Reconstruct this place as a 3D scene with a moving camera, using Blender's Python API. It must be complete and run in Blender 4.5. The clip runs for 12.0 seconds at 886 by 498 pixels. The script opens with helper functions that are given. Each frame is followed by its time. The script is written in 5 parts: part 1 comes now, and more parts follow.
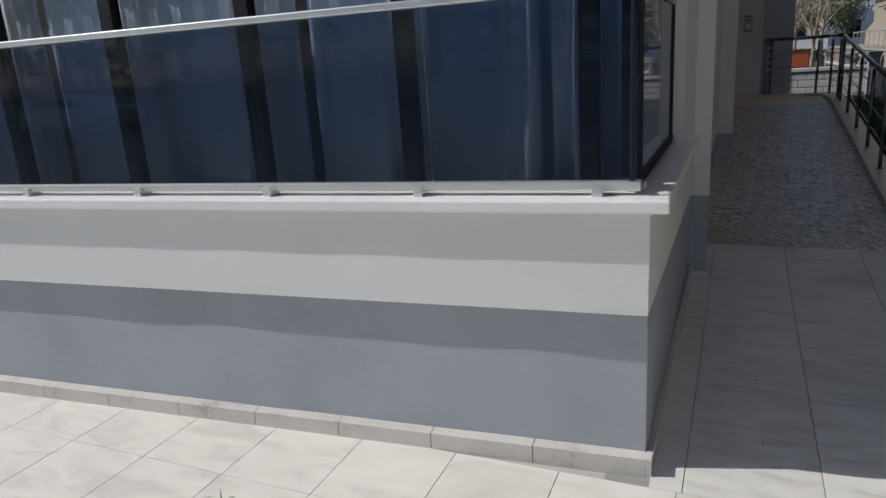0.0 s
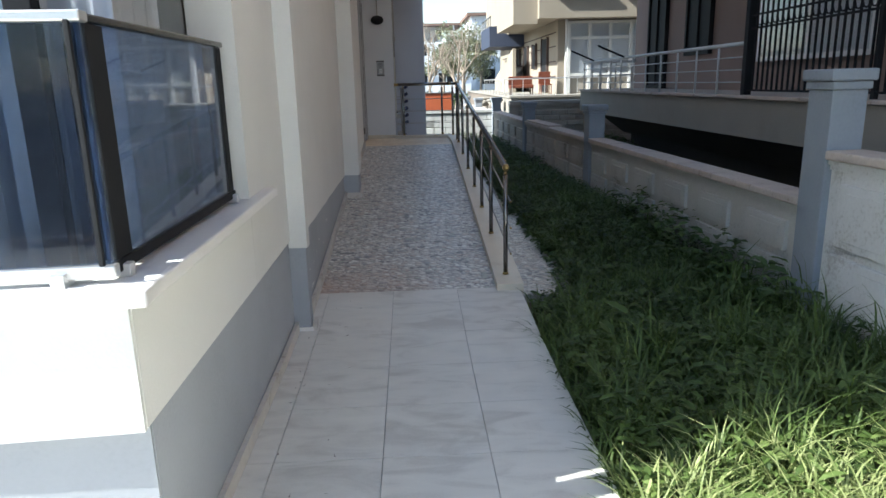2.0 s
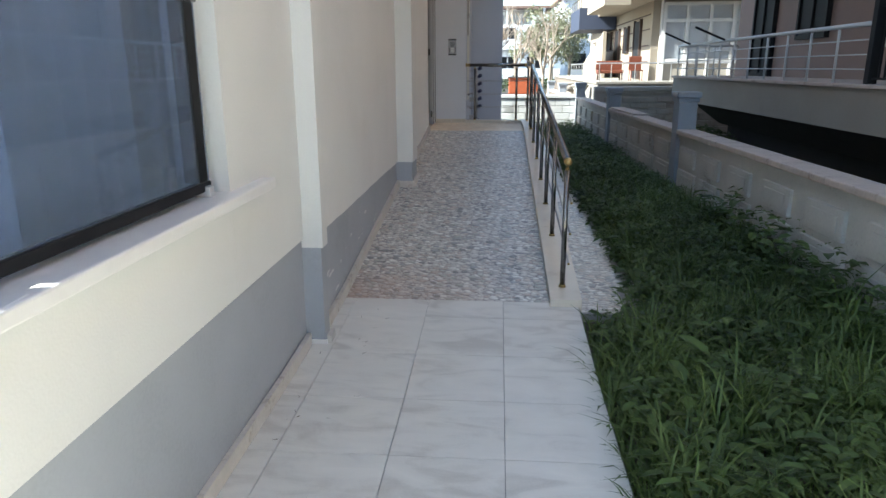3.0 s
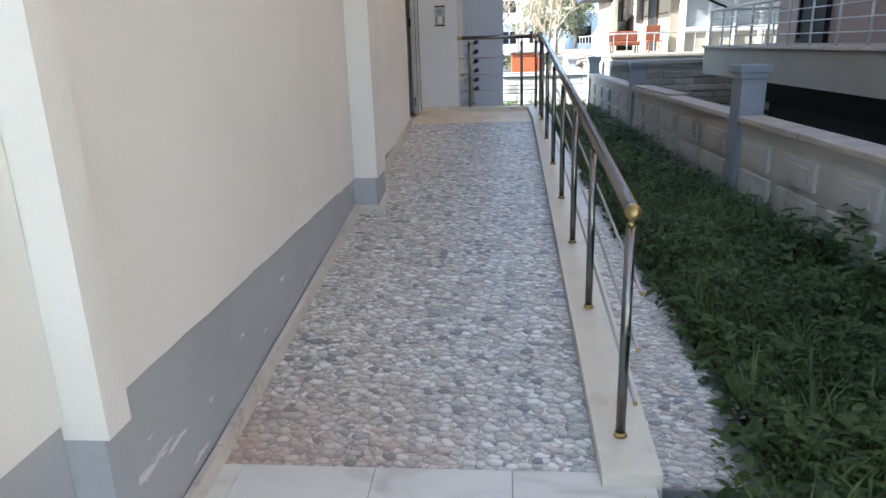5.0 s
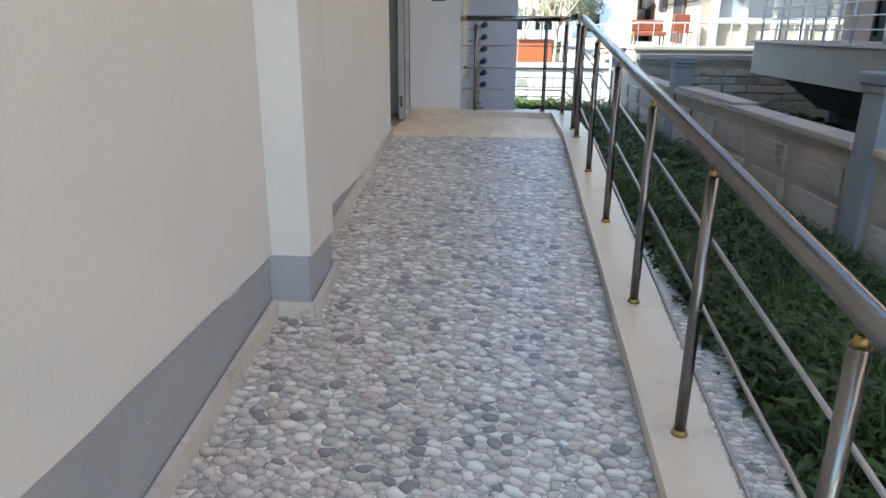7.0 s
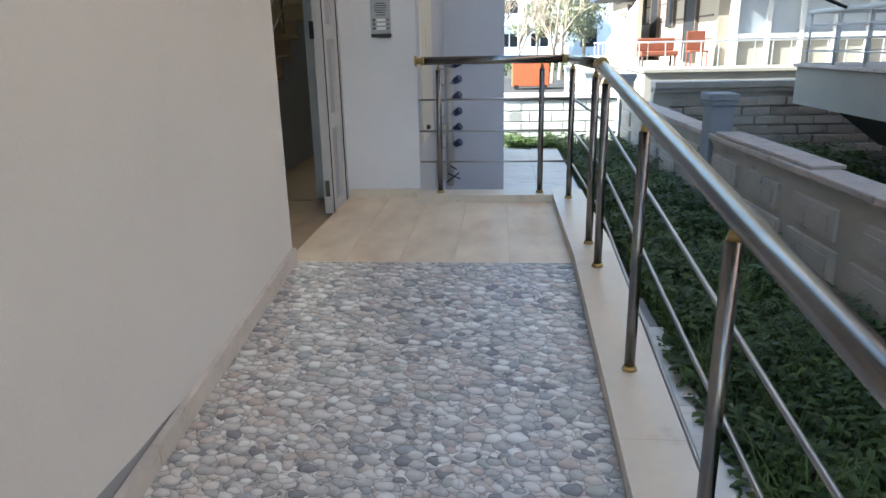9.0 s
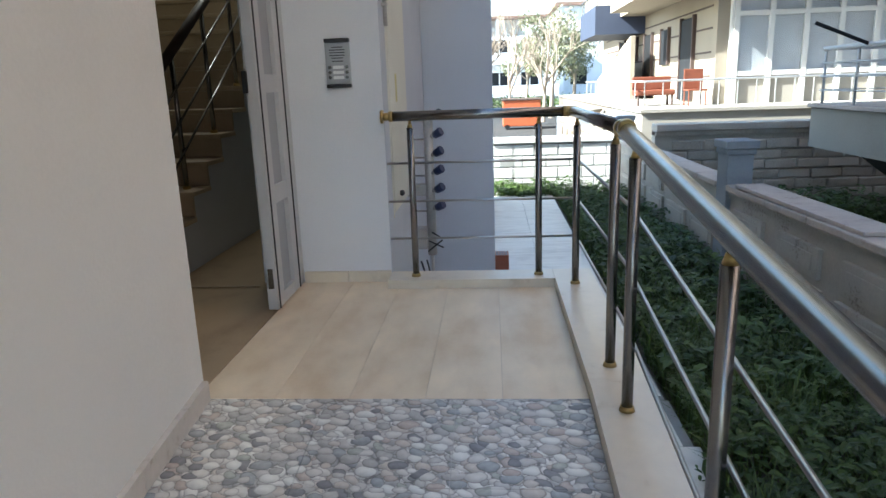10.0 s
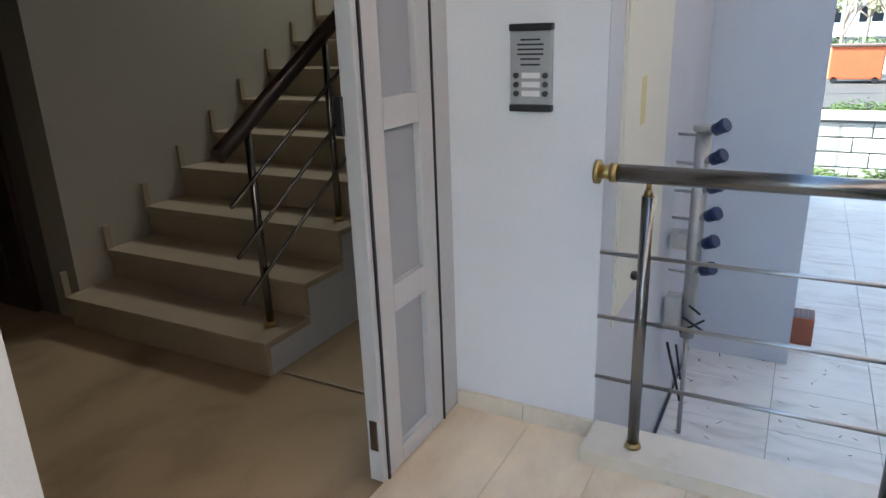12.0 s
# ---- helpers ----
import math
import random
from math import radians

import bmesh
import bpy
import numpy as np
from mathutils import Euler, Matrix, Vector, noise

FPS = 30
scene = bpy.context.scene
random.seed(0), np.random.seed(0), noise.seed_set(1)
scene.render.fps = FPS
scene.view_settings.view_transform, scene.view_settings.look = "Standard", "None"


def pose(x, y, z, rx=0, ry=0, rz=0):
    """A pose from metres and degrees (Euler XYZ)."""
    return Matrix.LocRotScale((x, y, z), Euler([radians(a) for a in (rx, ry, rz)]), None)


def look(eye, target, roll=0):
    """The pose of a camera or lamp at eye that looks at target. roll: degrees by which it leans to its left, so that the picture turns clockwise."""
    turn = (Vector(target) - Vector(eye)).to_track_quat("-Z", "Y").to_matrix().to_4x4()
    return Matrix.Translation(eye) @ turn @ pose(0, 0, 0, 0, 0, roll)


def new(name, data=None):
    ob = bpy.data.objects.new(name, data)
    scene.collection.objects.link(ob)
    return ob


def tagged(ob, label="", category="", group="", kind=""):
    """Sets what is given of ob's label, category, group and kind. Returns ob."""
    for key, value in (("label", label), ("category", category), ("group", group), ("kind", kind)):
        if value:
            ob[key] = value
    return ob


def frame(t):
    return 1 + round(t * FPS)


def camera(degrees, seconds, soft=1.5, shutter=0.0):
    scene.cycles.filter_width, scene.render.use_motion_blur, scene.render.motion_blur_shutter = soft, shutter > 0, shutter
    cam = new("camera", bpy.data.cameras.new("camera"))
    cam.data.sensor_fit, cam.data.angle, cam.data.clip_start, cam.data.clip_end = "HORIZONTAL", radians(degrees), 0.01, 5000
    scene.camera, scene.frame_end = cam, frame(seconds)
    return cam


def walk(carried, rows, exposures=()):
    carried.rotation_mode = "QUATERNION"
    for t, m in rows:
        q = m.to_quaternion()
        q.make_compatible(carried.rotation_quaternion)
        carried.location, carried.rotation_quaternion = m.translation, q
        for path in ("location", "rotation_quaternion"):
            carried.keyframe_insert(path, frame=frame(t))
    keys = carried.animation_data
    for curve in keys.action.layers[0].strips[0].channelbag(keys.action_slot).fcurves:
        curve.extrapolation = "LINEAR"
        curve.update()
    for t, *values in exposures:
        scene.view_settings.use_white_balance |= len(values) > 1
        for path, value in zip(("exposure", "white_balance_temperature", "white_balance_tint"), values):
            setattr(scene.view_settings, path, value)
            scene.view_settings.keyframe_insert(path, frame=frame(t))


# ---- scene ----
cam = camera(66.7, 12.0)
PATH = [
    (0, (-0.862, -4.892, 1.628), (-1.653, -3.134, 1.096), -3.9),
    (0.5, (-0.582, -4.764, 1.633), (-0.739, -2.837, 1.119), 1.0),
    (0.6, (-0.539, -4.725, 1.627), (-0.559, -2.786, 1.137), 2.3),
    (1, (-0.399, -4.741, 1.63), (-0.201, -2.801, 1.183), 2.2),
    (1.5, (-0.387, -4.561, 1.612), (-0.285, -2.621, 1.139), 1.3),
    (2, (-0.318, -4.292, 1.655), (-0.236, -2.353, 1.175), -1.4),
    (2.5, (-0.162, -3.99, 1.615), (-0.153, -2.046, 1.143), 0.2),
    (3, (-0.054, -3.537, 1.597), (-0.211, -1.612, 1.077), -0.2),
    (3.2, (-0.039, -3.309, 1.584), (-0.199, -1.384, 1.066), 0.1),
    (4.8, (-0.006, -1.534, 1.578), (-0.149, 0.369, 0.979), -2.1),
    (5, (-0.032, -1.336, 1.552), (-0.207, 0.571, 0.974), -1.8),
    (5.5, (-0.079, -0.729, 1.555), (-0.341, 1.17, 0.987), -0.9),
    (6, (-0.144, -0.229, 1.553), (-0.3, 1.664, 0.927), -2.0),
    (6.5, (-0.169, 0.349, 1.552), (-0.298, 2.233, 0.895), -0.1),
    (6.7, (-0.184, 0.553, 1.537), (-0.344, 2.443, 0.903), 0.7),
    (8.5, (-0.051, 2.638, 1.61), (-0.145, 4.543, 1.008), -1.9),
    (9, (-0.039, 3.147, 1.728), (-0.206, 5.054, 1.15), -1.2),
    (9.5, (-0.06, 3.611, 1.75), (-0.201, 5.54, 1.239), -1.6),
    (9.8, (-0.045, 3.89, 1.818), (-0.173, 5.82, 1.311), -2.7),
    (10, (-0.013, 4.084, 1.79), (-0.163, 6.021, 1.315), -2.0),
    (10.5, (0.01, 4.533, 1.863), (-0.216, 6.431, 1.273), -0.8),
    (11, (-0.077, 4.981, 1.966), (-0.51, 6.831, 1.34), -2.1),
    (11.2, (-0.047, 5.129, 1.964), (-0.598, 6.956, 1.363), -2.4),
    (11.5, (-0.058, 5.383, 1.979), (-0.714, 7.171, 1.37), -1.0),
    (12, (-0.085, 5.762, 2.034), (-0.987, 7.435, 1.412), -2.0),
]
LIGHT = [(0.0, -0.2, 6200, 11), (0.3, 0.0, 6200, 10), (0.6, 0.55, 6150, 8), (1.0, 1.32, 6100, 5), (1.5, 1.45, 6080, 5), (2.5, 2.02, 6180, 4), (3.2, 2.25, 6180, 4), (5.0, 2.74, 6150, 4),
         (6.5, 2.87, 6150, 4), (8.5, 2.92, 6100, 2), (9.5, 2.87, 6100, 2), (10.5, 2.78, 6080, 1), (11.5, 3.10, 6000, 1), (12.0, 3.33, 5950, 2)]
walk(cam, [(t, look(eye, target, roll)) for t, eye, target, roll in PATH], LIGHT)

# ---------------------------------------------------------------- light
SUN_EL = 39.0          # light travels mostly towards +x and a little towards +y
travel = Vector((math.cos(radians(SUN_EL)) * 0.9634, math.cos(radians(SUN_EL)) * 0.2680, -math.sin(radians(SUN_EL))))
world = bpy.data.worlds.new("world")
scene.world = world
world.use_nodes = True
wn = world.node_tree
sky = wn.nodes.new("ShaderNodeTexSky")
sky.sky_type = "NISHITA"
sky.sun_disc = False
sky.sun_elevation = radians(SUN_EL)
sky.sun_rotation = math.atan2(-travel.x, -travel.y)
sky.dust_density = 1.0
wn.links.new(sky.outputs[0], wn.nodes["Background"].inputs[0])
wn.nodes["Background"].inputs[1].default_value = 0.095
sun = new("sun", bpy.data.lights.new("sun", "SUN"))
sun.data.energy = 4.0
sun.data.angle = radians(0.5)
sun.data.color = (1.0, 0.96, 0.90)
sun.matrix_world = look((0, 0, 20), Vector((0, 0, 20)) + travel)


# ---------------------------------------------------------------- materials
def material(name, base, rough=0.6, metal=0.0, vary=0.12, scale=3.0, fine=60.0, bump=0.15, stain=None, spec=0.5, rnd=0.0, fine_amt=0.5):
    """Base colour varied at two scales, with fine relief. stain: a second colour in large soft patches."""
    m = bpy.data.materials.new(name)
    m.use_nodes = True
    t = m.node_tree
    b = t.nodes["Principled BSDF"]
    geo = t.nodes.new("ShaderNodeNewGeometry")
    n1, n2 = t.nodes.new("ShaderNodeTexNoise"), t.nodes.new("ShaderNodeTexNoise")
    n1.inputs["Scale"].default_value, n1.inputs["Detail"].default_value = scale, 6
    n2.inputs["Scale"].default_value, n2.inputs["Detail"].default_value = fine, 3
    for n in (n1, n2):
        t.links.new(geo.outputs["Position"], n.inputs["Vector"])
    add = t.nodes.new("ShaderNodeMath")
    add.operation = "MULTIPLY_ADD"
    t.links.new(n2.outputs[0], add.inputs[0])
    add.inputs[1].default_value = fine_amt
    t.links.new(n1.outputs[0], add.inputs[2])
    src = add.outputs[0]
    if rnd:
        info = t.nodes.new("ShaderNodeObjectInfo")
        more = t.nodes.new("ShaderNodeMath")
        more.operation = "MULTIPLY_ADD"
        t.links.new(info.outputs["Random"], more.inputs[0])
        more.inputs[1].default_value = rnd
        t.links.new(src, more.inputs[2])
        src = more.outputs[0]
    ramp = t.nodes.new("ShaderNodeValToRGB")
    lo = [c * (1 - vary) for c in base]
    hi = [min(1, c * (1 + vary)) for c in base]
    e = ramp.color_ramp.elements
    e[0].position, e[0].color = 0.45, (*(stain or lo), 1)
    e[1].position, e[1].color = 1.05, (*hi, 1)
    mid = e.new(0.62)
    mid.color = (*base, 1)
    t.links.new(src, ramp.inputs[0])
    t.links.new(ramp.outputs[0], b.inputs["Base Color"])
    b.inputs["Roughness"].default_value = rough
    b.inputs["Metallic"].default_value = metal
    b.inputs["Specular IOR Level"].default_value = spec
    if bump:
        bp = t.nodes.new("ShaderNodeBump")
        bp.inputs["Strength"].default_value = bump
        bp.inputs["Distance"].default_value = 0.01
        t.links.new(src, bp.inputs["Height"])
        t.links.new(bp.outputs[0], b.inputs["Normal"])
    return m


def pebble_material(name):
    """Glazed tiles printed with river pebbles: large rounded stones over a bed of small ones."""
    m = bpy.data.materials.new(name)
    m.use_nodes = True
    t = m.node_tree
    b = t.nodes["Principled BSDF"]
    geo, warp, mix = t.nodes.new("ShaderNodeNewGeometry"), t.nodes.new("ShaderNodeTexNoise"), t.nodes.new("ShaderNodeVectorMath")
    warp.inputs["Scale"].default_value = 16
    mix.operation = "MULTIPLY_ADD"
    mix.inputs[1].default_value = (0.034, 0.034, 0)
    t.links.new(geo.outputs["Position"], warp.inputs["Vector"])
    t.links.new(warp.outputs["Color"], mix.inputs[0])
    t.links.new(geo.outputs["Position"], mix.inputs[2])
    fine = t.nodes.new("ShaderNodeTexNoise")
    fine.inputs["Scale"].default_value, fine.inputs["Detail"].default_value = 55, 5
    t.links.new(geo.outputs["Position"], fine.inputs["Vector"])

    def blend(a, c, f, mode="MIX"):
        n = t.nodes.new("ShaderNodeMix")
        n.data_type, n.blend_type = "RGBA", mode
        for s, v in (("A", a), ("B", c), ("Factor", f)):
            if isinstance(v, (tuple, float)):
                n.inputs[s].default_value = v
            else:
                t.links.new(v, n.inputs[s])
        return n.outputs["Result"]

    def stones(scale, turn, shift, stops, size):
        """Rounded stones, one in each cell, laid in one direction: their colour and where they cover."""
        mp = t.nodes.new("ShaderNodeMapping")
        mp.inputs["Scale"].default_value = scale
        mp.inputs["Location"].default_value = (shift, shift * .7, 0)
        turned = t.nodes.new("ShaderNodeMapping")
        turned.inputs["Rotation"].default_value = (0, 0, radians(turn))
        t.links.new(mix.outputs[0], turned.inputs["Vector"])
        t.links.new(turned.outputs[0], mp.inputs["Vector"])
        v = t.nodes.new("ShaderNodeTexVoronoi")
        v.voronoi_dimensions = "2D"
        v.inputs["Scale"].default_value = 1.0
        v.inputs["Randomness"].default_value = 0.75
        t.links.new(mp.outputs[0], v.inputs["Vector"])
        sep = t.nodes.new("ShaderNodeSeparateColor")
        t.links.new(v.outputs["Color"], sep.inputs[0])
        cols = t.nodes.new("ShaderNodeValToRGB")
        cols.color_ramp.interpolation = "CONSTANT"
        e = cols.color_ramp.elements
        tones = [(p, tuple(min(.86, 1.20 * k) for k in c)) for p, c in stops]
        e[0].position, e[0].color = tones[0][0], (*tones[0][1], 1)
        e[1].position, e[1].color = tones[1][0], (*tones[1][1], 1)
        for p, c in tones[2:]:
            e.new(p).color = (*c, 1)
        t.links.new(sep.outputs[0], cols.inputs[0])
        wide = t.nodes.new("ShaderNodeMath")                      # every stone has its own size
        wide.operation = "MULTIPLY_ADD"
        wide.inputs[1].default_value, wide.inputs[2].default_value = .30, size - .15
        t.links.new(sep.outputs[1], wide.inputs[0])
        rel = t.nodes.new("ShaderNodeMath")
        rel.operation = "DIVIDE"
        t.links.new(v.outputs["Distance"], rel.inputs[0])
        t.links.new(wide.outputs[0], rel.inputs[1])
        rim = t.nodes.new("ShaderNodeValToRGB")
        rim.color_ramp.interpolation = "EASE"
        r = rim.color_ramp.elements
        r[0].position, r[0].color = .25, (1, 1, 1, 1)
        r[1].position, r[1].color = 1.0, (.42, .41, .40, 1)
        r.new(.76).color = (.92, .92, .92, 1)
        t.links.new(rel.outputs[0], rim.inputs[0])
        cover = t.nodes.new("ShaderNodeMapRange")
        cover.interpolation_type = "SMOOTHSTEP"
        cover.inputs["From Min"].default_value, cover.inputs["From Max"].default_value = 1.02, .93
        t.links.new(rel.outputs[0], cover.inputs["Value"])
        body = blend(cols.outputs[0], fine.outputs["Fac"], .35, "OVERLAY")
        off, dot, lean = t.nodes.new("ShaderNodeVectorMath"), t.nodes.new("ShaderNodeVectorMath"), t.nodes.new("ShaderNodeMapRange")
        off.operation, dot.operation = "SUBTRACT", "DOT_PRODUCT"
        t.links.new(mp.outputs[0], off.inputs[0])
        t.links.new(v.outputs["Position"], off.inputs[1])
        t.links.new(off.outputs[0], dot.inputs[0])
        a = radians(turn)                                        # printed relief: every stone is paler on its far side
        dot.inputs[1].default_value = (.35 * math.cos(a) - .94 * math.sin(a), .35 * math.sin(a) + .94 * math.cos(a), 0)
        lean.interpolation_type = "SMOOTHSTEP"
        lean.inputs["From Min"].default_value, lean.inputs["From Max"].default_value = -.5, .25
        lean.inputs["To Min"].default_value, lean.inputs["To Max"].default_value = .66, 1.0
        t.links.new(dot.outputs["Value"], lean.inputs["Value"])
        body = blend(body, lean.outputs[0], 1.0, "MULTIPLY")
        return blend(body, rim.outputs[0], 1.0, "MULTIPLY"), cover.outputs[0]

    pale = [(0, (.63, .61, .56)), (.20, (.53, .51, .47)), (.38, (.73, .71, .66)), (.52, (.44, .43, .40)), (.64, (.57, .52, .455)), (.75, (.50, .43, .375)),
            (.82, (.36, .375, .375)), (.87, (.42, .435, .38)), (.93, (.24, .24, .24))]
    mixed = [(0, (.52, .50, .465)), (.25, (.64, .62, .57)), (.45, (.40, .39, .37)), (.60, (.56, .515, .45)), (.72, (.34, .34, .33)), (.84, (.49, .425, .37)), (.90, (.70, .68, .64))]
    grains = [(0, (.45, .44, .41)), (.3, (.57, .55, .51)), (.5, (.32, .31, .295)), (.7, (.51, .48, .43)), (.88, (.67, .65, .61))]
    picture = (.20, .19, .18, 1)
    big_mask = None
    for scale, turn, shift, stops, size in (((42, 58, 1), 0, 0, grains, .55), ((28, 42, 1), 62, 3.1, mixed, .54), ((18, 27, 1), -24, 7.7, mixed, .50),
                                            ((16, 24, 1), 38, 13.3, pale, .45), ((14.5, 21, 1), 4, 21.9, pale, .40)):
        colour, big_mask = stones(scale, turn, shift, stops, size)
        picture = blend(picture, colour, big_mask)
    sep = t.nodes.new("ShaderNodeSeparateXYZ")
    t.links.new(geo.outputs["Position"], sep.inputs[0])
    spread = t.nodes.new("ShaderNodeTexNoise")
    spread.inputs["Scale"].default_value, spread.inputs["Detail"].default_value = 3.5, 6
    t.links.new(geo.outputs["Position"], spread.inputs["Vector"])
    fade = []
    for axis, a, c in (("Y", 1.45, .78), ("X", .1, -1.0)):
        f = t.nodes.new("ShaderNodeMapRange")
        f.inputs["From Min"].default_value, f.inputs["From Max"].default_value = a, c
        t.links.new(sep.outputs[axis], f.inputs["Value"])
        fade.append(f.outputs[0])
    amount = spread.outputs["Fac"]
    for f in fade:
        n = t.nodes.new("ShaderNodeMath")
        n.operation = "MULTIPLY"
        t.links.new(amount, n.inputs[0])
        t.links.new(f, n.inputs[1])
        amount = n.outputs[0]
    stained = blend(picture, (.42, .25, .16, 1), amount)
    t.links.new(stained, b.inputs["Base Color"])
    b.inputs["Roughness"].default_value = 0.4
    bp = t.nodes.new("ShaderNodeBump")
    bp.inputs["Strength"].default_value, bp.inputs["Distance"].default_value = 0.25, 0.005
    t.links.new(big_mask, bp.inputs["Height"])
    t.links.new(bp.outputs[0], b.inputs["Normal"])
    return m


def stone_tile(name, base, dark, rough, stretch=(1.2, 5.0, 1.0), turn=28, light=1.08, swirl=1.2):
    """Glazed stone-look tile: each tile drawn from another place of a streaky cloud pattern."""
    m = bpy.data.materials.new(name)
    m.use_nodes = True
    t = m.node_tree
    b = t.nodes["Principled BSDF"]
    geo, info = t.nodes.new("ShaderNodeNewGeometry"), t.nodes.new("ShaderNodeObjectInfo")
    off = t.nodes.new("ShaderNodeVectorMath")
    off.operation = "MULTIPLY_ADD"
    off.inputs[1].default_value = (37, 53, 11)
    t.links.new(info.outputs["Random"], off.inputs[0])
    t.links.new(geo.outputs["Position"], off.inputs[2])
    mp = t.nodes.new("ShaderNodeMapping")
    mp.inputs["Scale"].default_value = stretch
    mp.inputs["Rotation"].default_value = (0, 0, radians(turn))
    t.links.new(off.outputs[0], mp.inputs["Vector"])
    n1, n2, n3 = (t.nodes.new("ShaderNodeTexNoise") for _ in range(3))
    n1.inputs["Scale"].default_value, n1.inputs["Detail"].default_value, n1.inputs["Distortion"].default_value = 2.2, 8, swirl
    n2.inputs["Scale"].default_value, n2.inputs["Detail"].default_value = 1.1, 3
    n3.inputs["Scale"].default_value, n3.inputs["Detail"].default_value = 90, 2
    t.links.new(mp.outputs[0], n1.inputs["Vector"])
    for n in (n2, n3):
        t.links.new(geo.outputs["Position"], n.inputs["Vector"])
    mix = t.nodes.new("ShaderNodeMath")
    mix.operation = "MULTIPLY_ADD"
    mix.inputs[1].default_value = 0.45
    t.links.new(n2.outputs[0], mix.inputs[0])
    t.links.new(n1.outputs[0], mix.inputs[2])
    mix2 = t.nodes.new("ShaderNodeMath")
    mix2.operation = "MULTIPLY_ADD"
    mix2.inputs[1].default_value = 0.12
    t.links.new(n3.outputs[0], mix2.inputs[0])
    t.links.new(mix.outputs[0], mix2.inputs[2])
    ramp = t.nodes.new("ShaderNodeValToRGB")
    e = ramp.color_ramp.elements
    e[0].position, e[0].color = 0.58, (*dark, 1)
    e[1].position, e[1].color = 1.0, (*[min(1, c * light) for c in base], 1)
    e.new(0.78).color = (*base, 1)
    t.links.new(mix2.outputs[0], ramp.inputs[0])
    t.links.new(ramp.outputs[0], b.inputs["Base Color"])
    rr = t.nodes.new("ShaderNodeMapRange")
    rr.inputs["To Min"].default_value, rr.inputs["To Max"].default_value = rough + .12, rough - .05
    t.links.new(n2.outputs[0], rr.inputs["Value"])
    t.links.new(rr.outputs[0], b.inputs["Roughness"])
    return m


def glass_material(name, tint, rough=0.02, clear=0.6, sky_haze=None, sky_haze_part=0.0):
    """Clear glass pane: a tinted see-through part and a mirror part by Fresnel."""
    m = bpy.data.materials.new(name)
    m.use_nodes = True
    t = m.node_tree
    t.nodes.remove(t.nodes["Principled BSDF"])
    tr, gl, mx, lw, pw, ma = (t.nodes.new("ShaderNodeBsdfTransparent"), t.nodes.new("ShaderNodeBsdfGlossy"), t.nodes.new("ShaderNodeMixShader"),
                              t.nodes.new("ShaderNodeLayerWeight"), t.nodes.new("ShaderNodeMath"), t.nodes.new("ShaderNodeMath"))
    tr.inputs[0].default_value = (*[c * clear for c in tint], 1)
    gl.inputs["Roughness"].default_value = rough
    lw.inputs["Blend"].default_value = 0.5
    pw.operation, pw.inputs[1].default_value = "POWER", 4.0
    ma.operation, ma.inputs[1].default_value, ma.inputs[2].default_value = "MULTIPLY_ADD", 0.75, 0.035
    t.links.new(lw.outputs["Facing"], pw.inputs[0])
    t.links.new(pw.outputs[0], ma.inputs[0])
    t.links.new(ma.outputs[0], mx.inputs[0])
    body = tr.outputs[0]
    # a diffuse bluish part stands in for the mirrored sky
    if sky_haze:
        df, m2 = t.nodes.new("ShaderNodeBsdfDiffuse"), t.nodes.new("ShaderNodeMixShader")
        df.inputs[0].default_value = (*sky_haze, 1)
        m2.inputs[0].default_value = sky_haze_part
        t.links.new(tr.outputs[0], m2.inputs[1])
        t.links.new(df.outputs[0], m2.inputs[2])
        body = m2.outputs[0]
    t.links.new(body, mx.inputs[1])
    t.links.new(gl.outputs[0], mx.inputs[2])
    t.links.new(mx.outputs[0], t.nodes["Material Output"].inputs[0])
    return m


M = {}
M["white_plaster"] = material("white_plaster", (.735, .737, .712), .85, vary=.05, scale=1.2, fine=90, bump=.28, fine_amt=.3)
M["grey_plaster"] = material("grey_plaster", (.36, .385, .42), .8, vary=.1, scale=1.6, fine=60, bump=.15, fine_amt=.3)
def scuff(m, colour, scale, cut):
    """Adds sparse pale scrapes to a painted surface."""
    t = m.node_tree
    b = t.nodes["Principled BSDF"]
    old = b.inputs["Base Color"].links[0].from_socket
    geo, mp, n, mul = t.nodes.new("ShaderNodeNewGeometry"), t.nodes.new("ShaderNodeMapping"), t.nodes.new("ShaderNodeTexNoise"), t.nodes.new("ShaderNodeValToRGB")
    mp.inputs["Scale"].default_value, mp.inputs["Rotation"].default_value = (1, .35, 1.6), (radians(35), 0, 0)
    n.inputs["Scale"].default_value, n.inputs["Detail"].default_value, n.inputs["Roughness"].default_value = scale, 9, .7
    mul.color_ramp.elements[0].position, mul.color_ramp.elements[1].position = cut, cut + .02
    mix = t.nodes.new("ShaderNodeMix")
    mix.data_type = "RGBA"
    mix.inputs["B"].default_value = (*colour, 1)
    t.links.new(geo.outputs["Position"], mp.inputs["Vector"])
    t.links.new(mp.outputs[0], n.inputs["Vector"])
    t.links.new(n.outputs[0], mul.inputs[0])
    t.links.new(mul.outputs[0], mix.inputs["Factor"])
    t.links.new(old, mix.inputs["A"])
    t.links.new(mix.outputs["Result"], b.inputs["Base Color"])


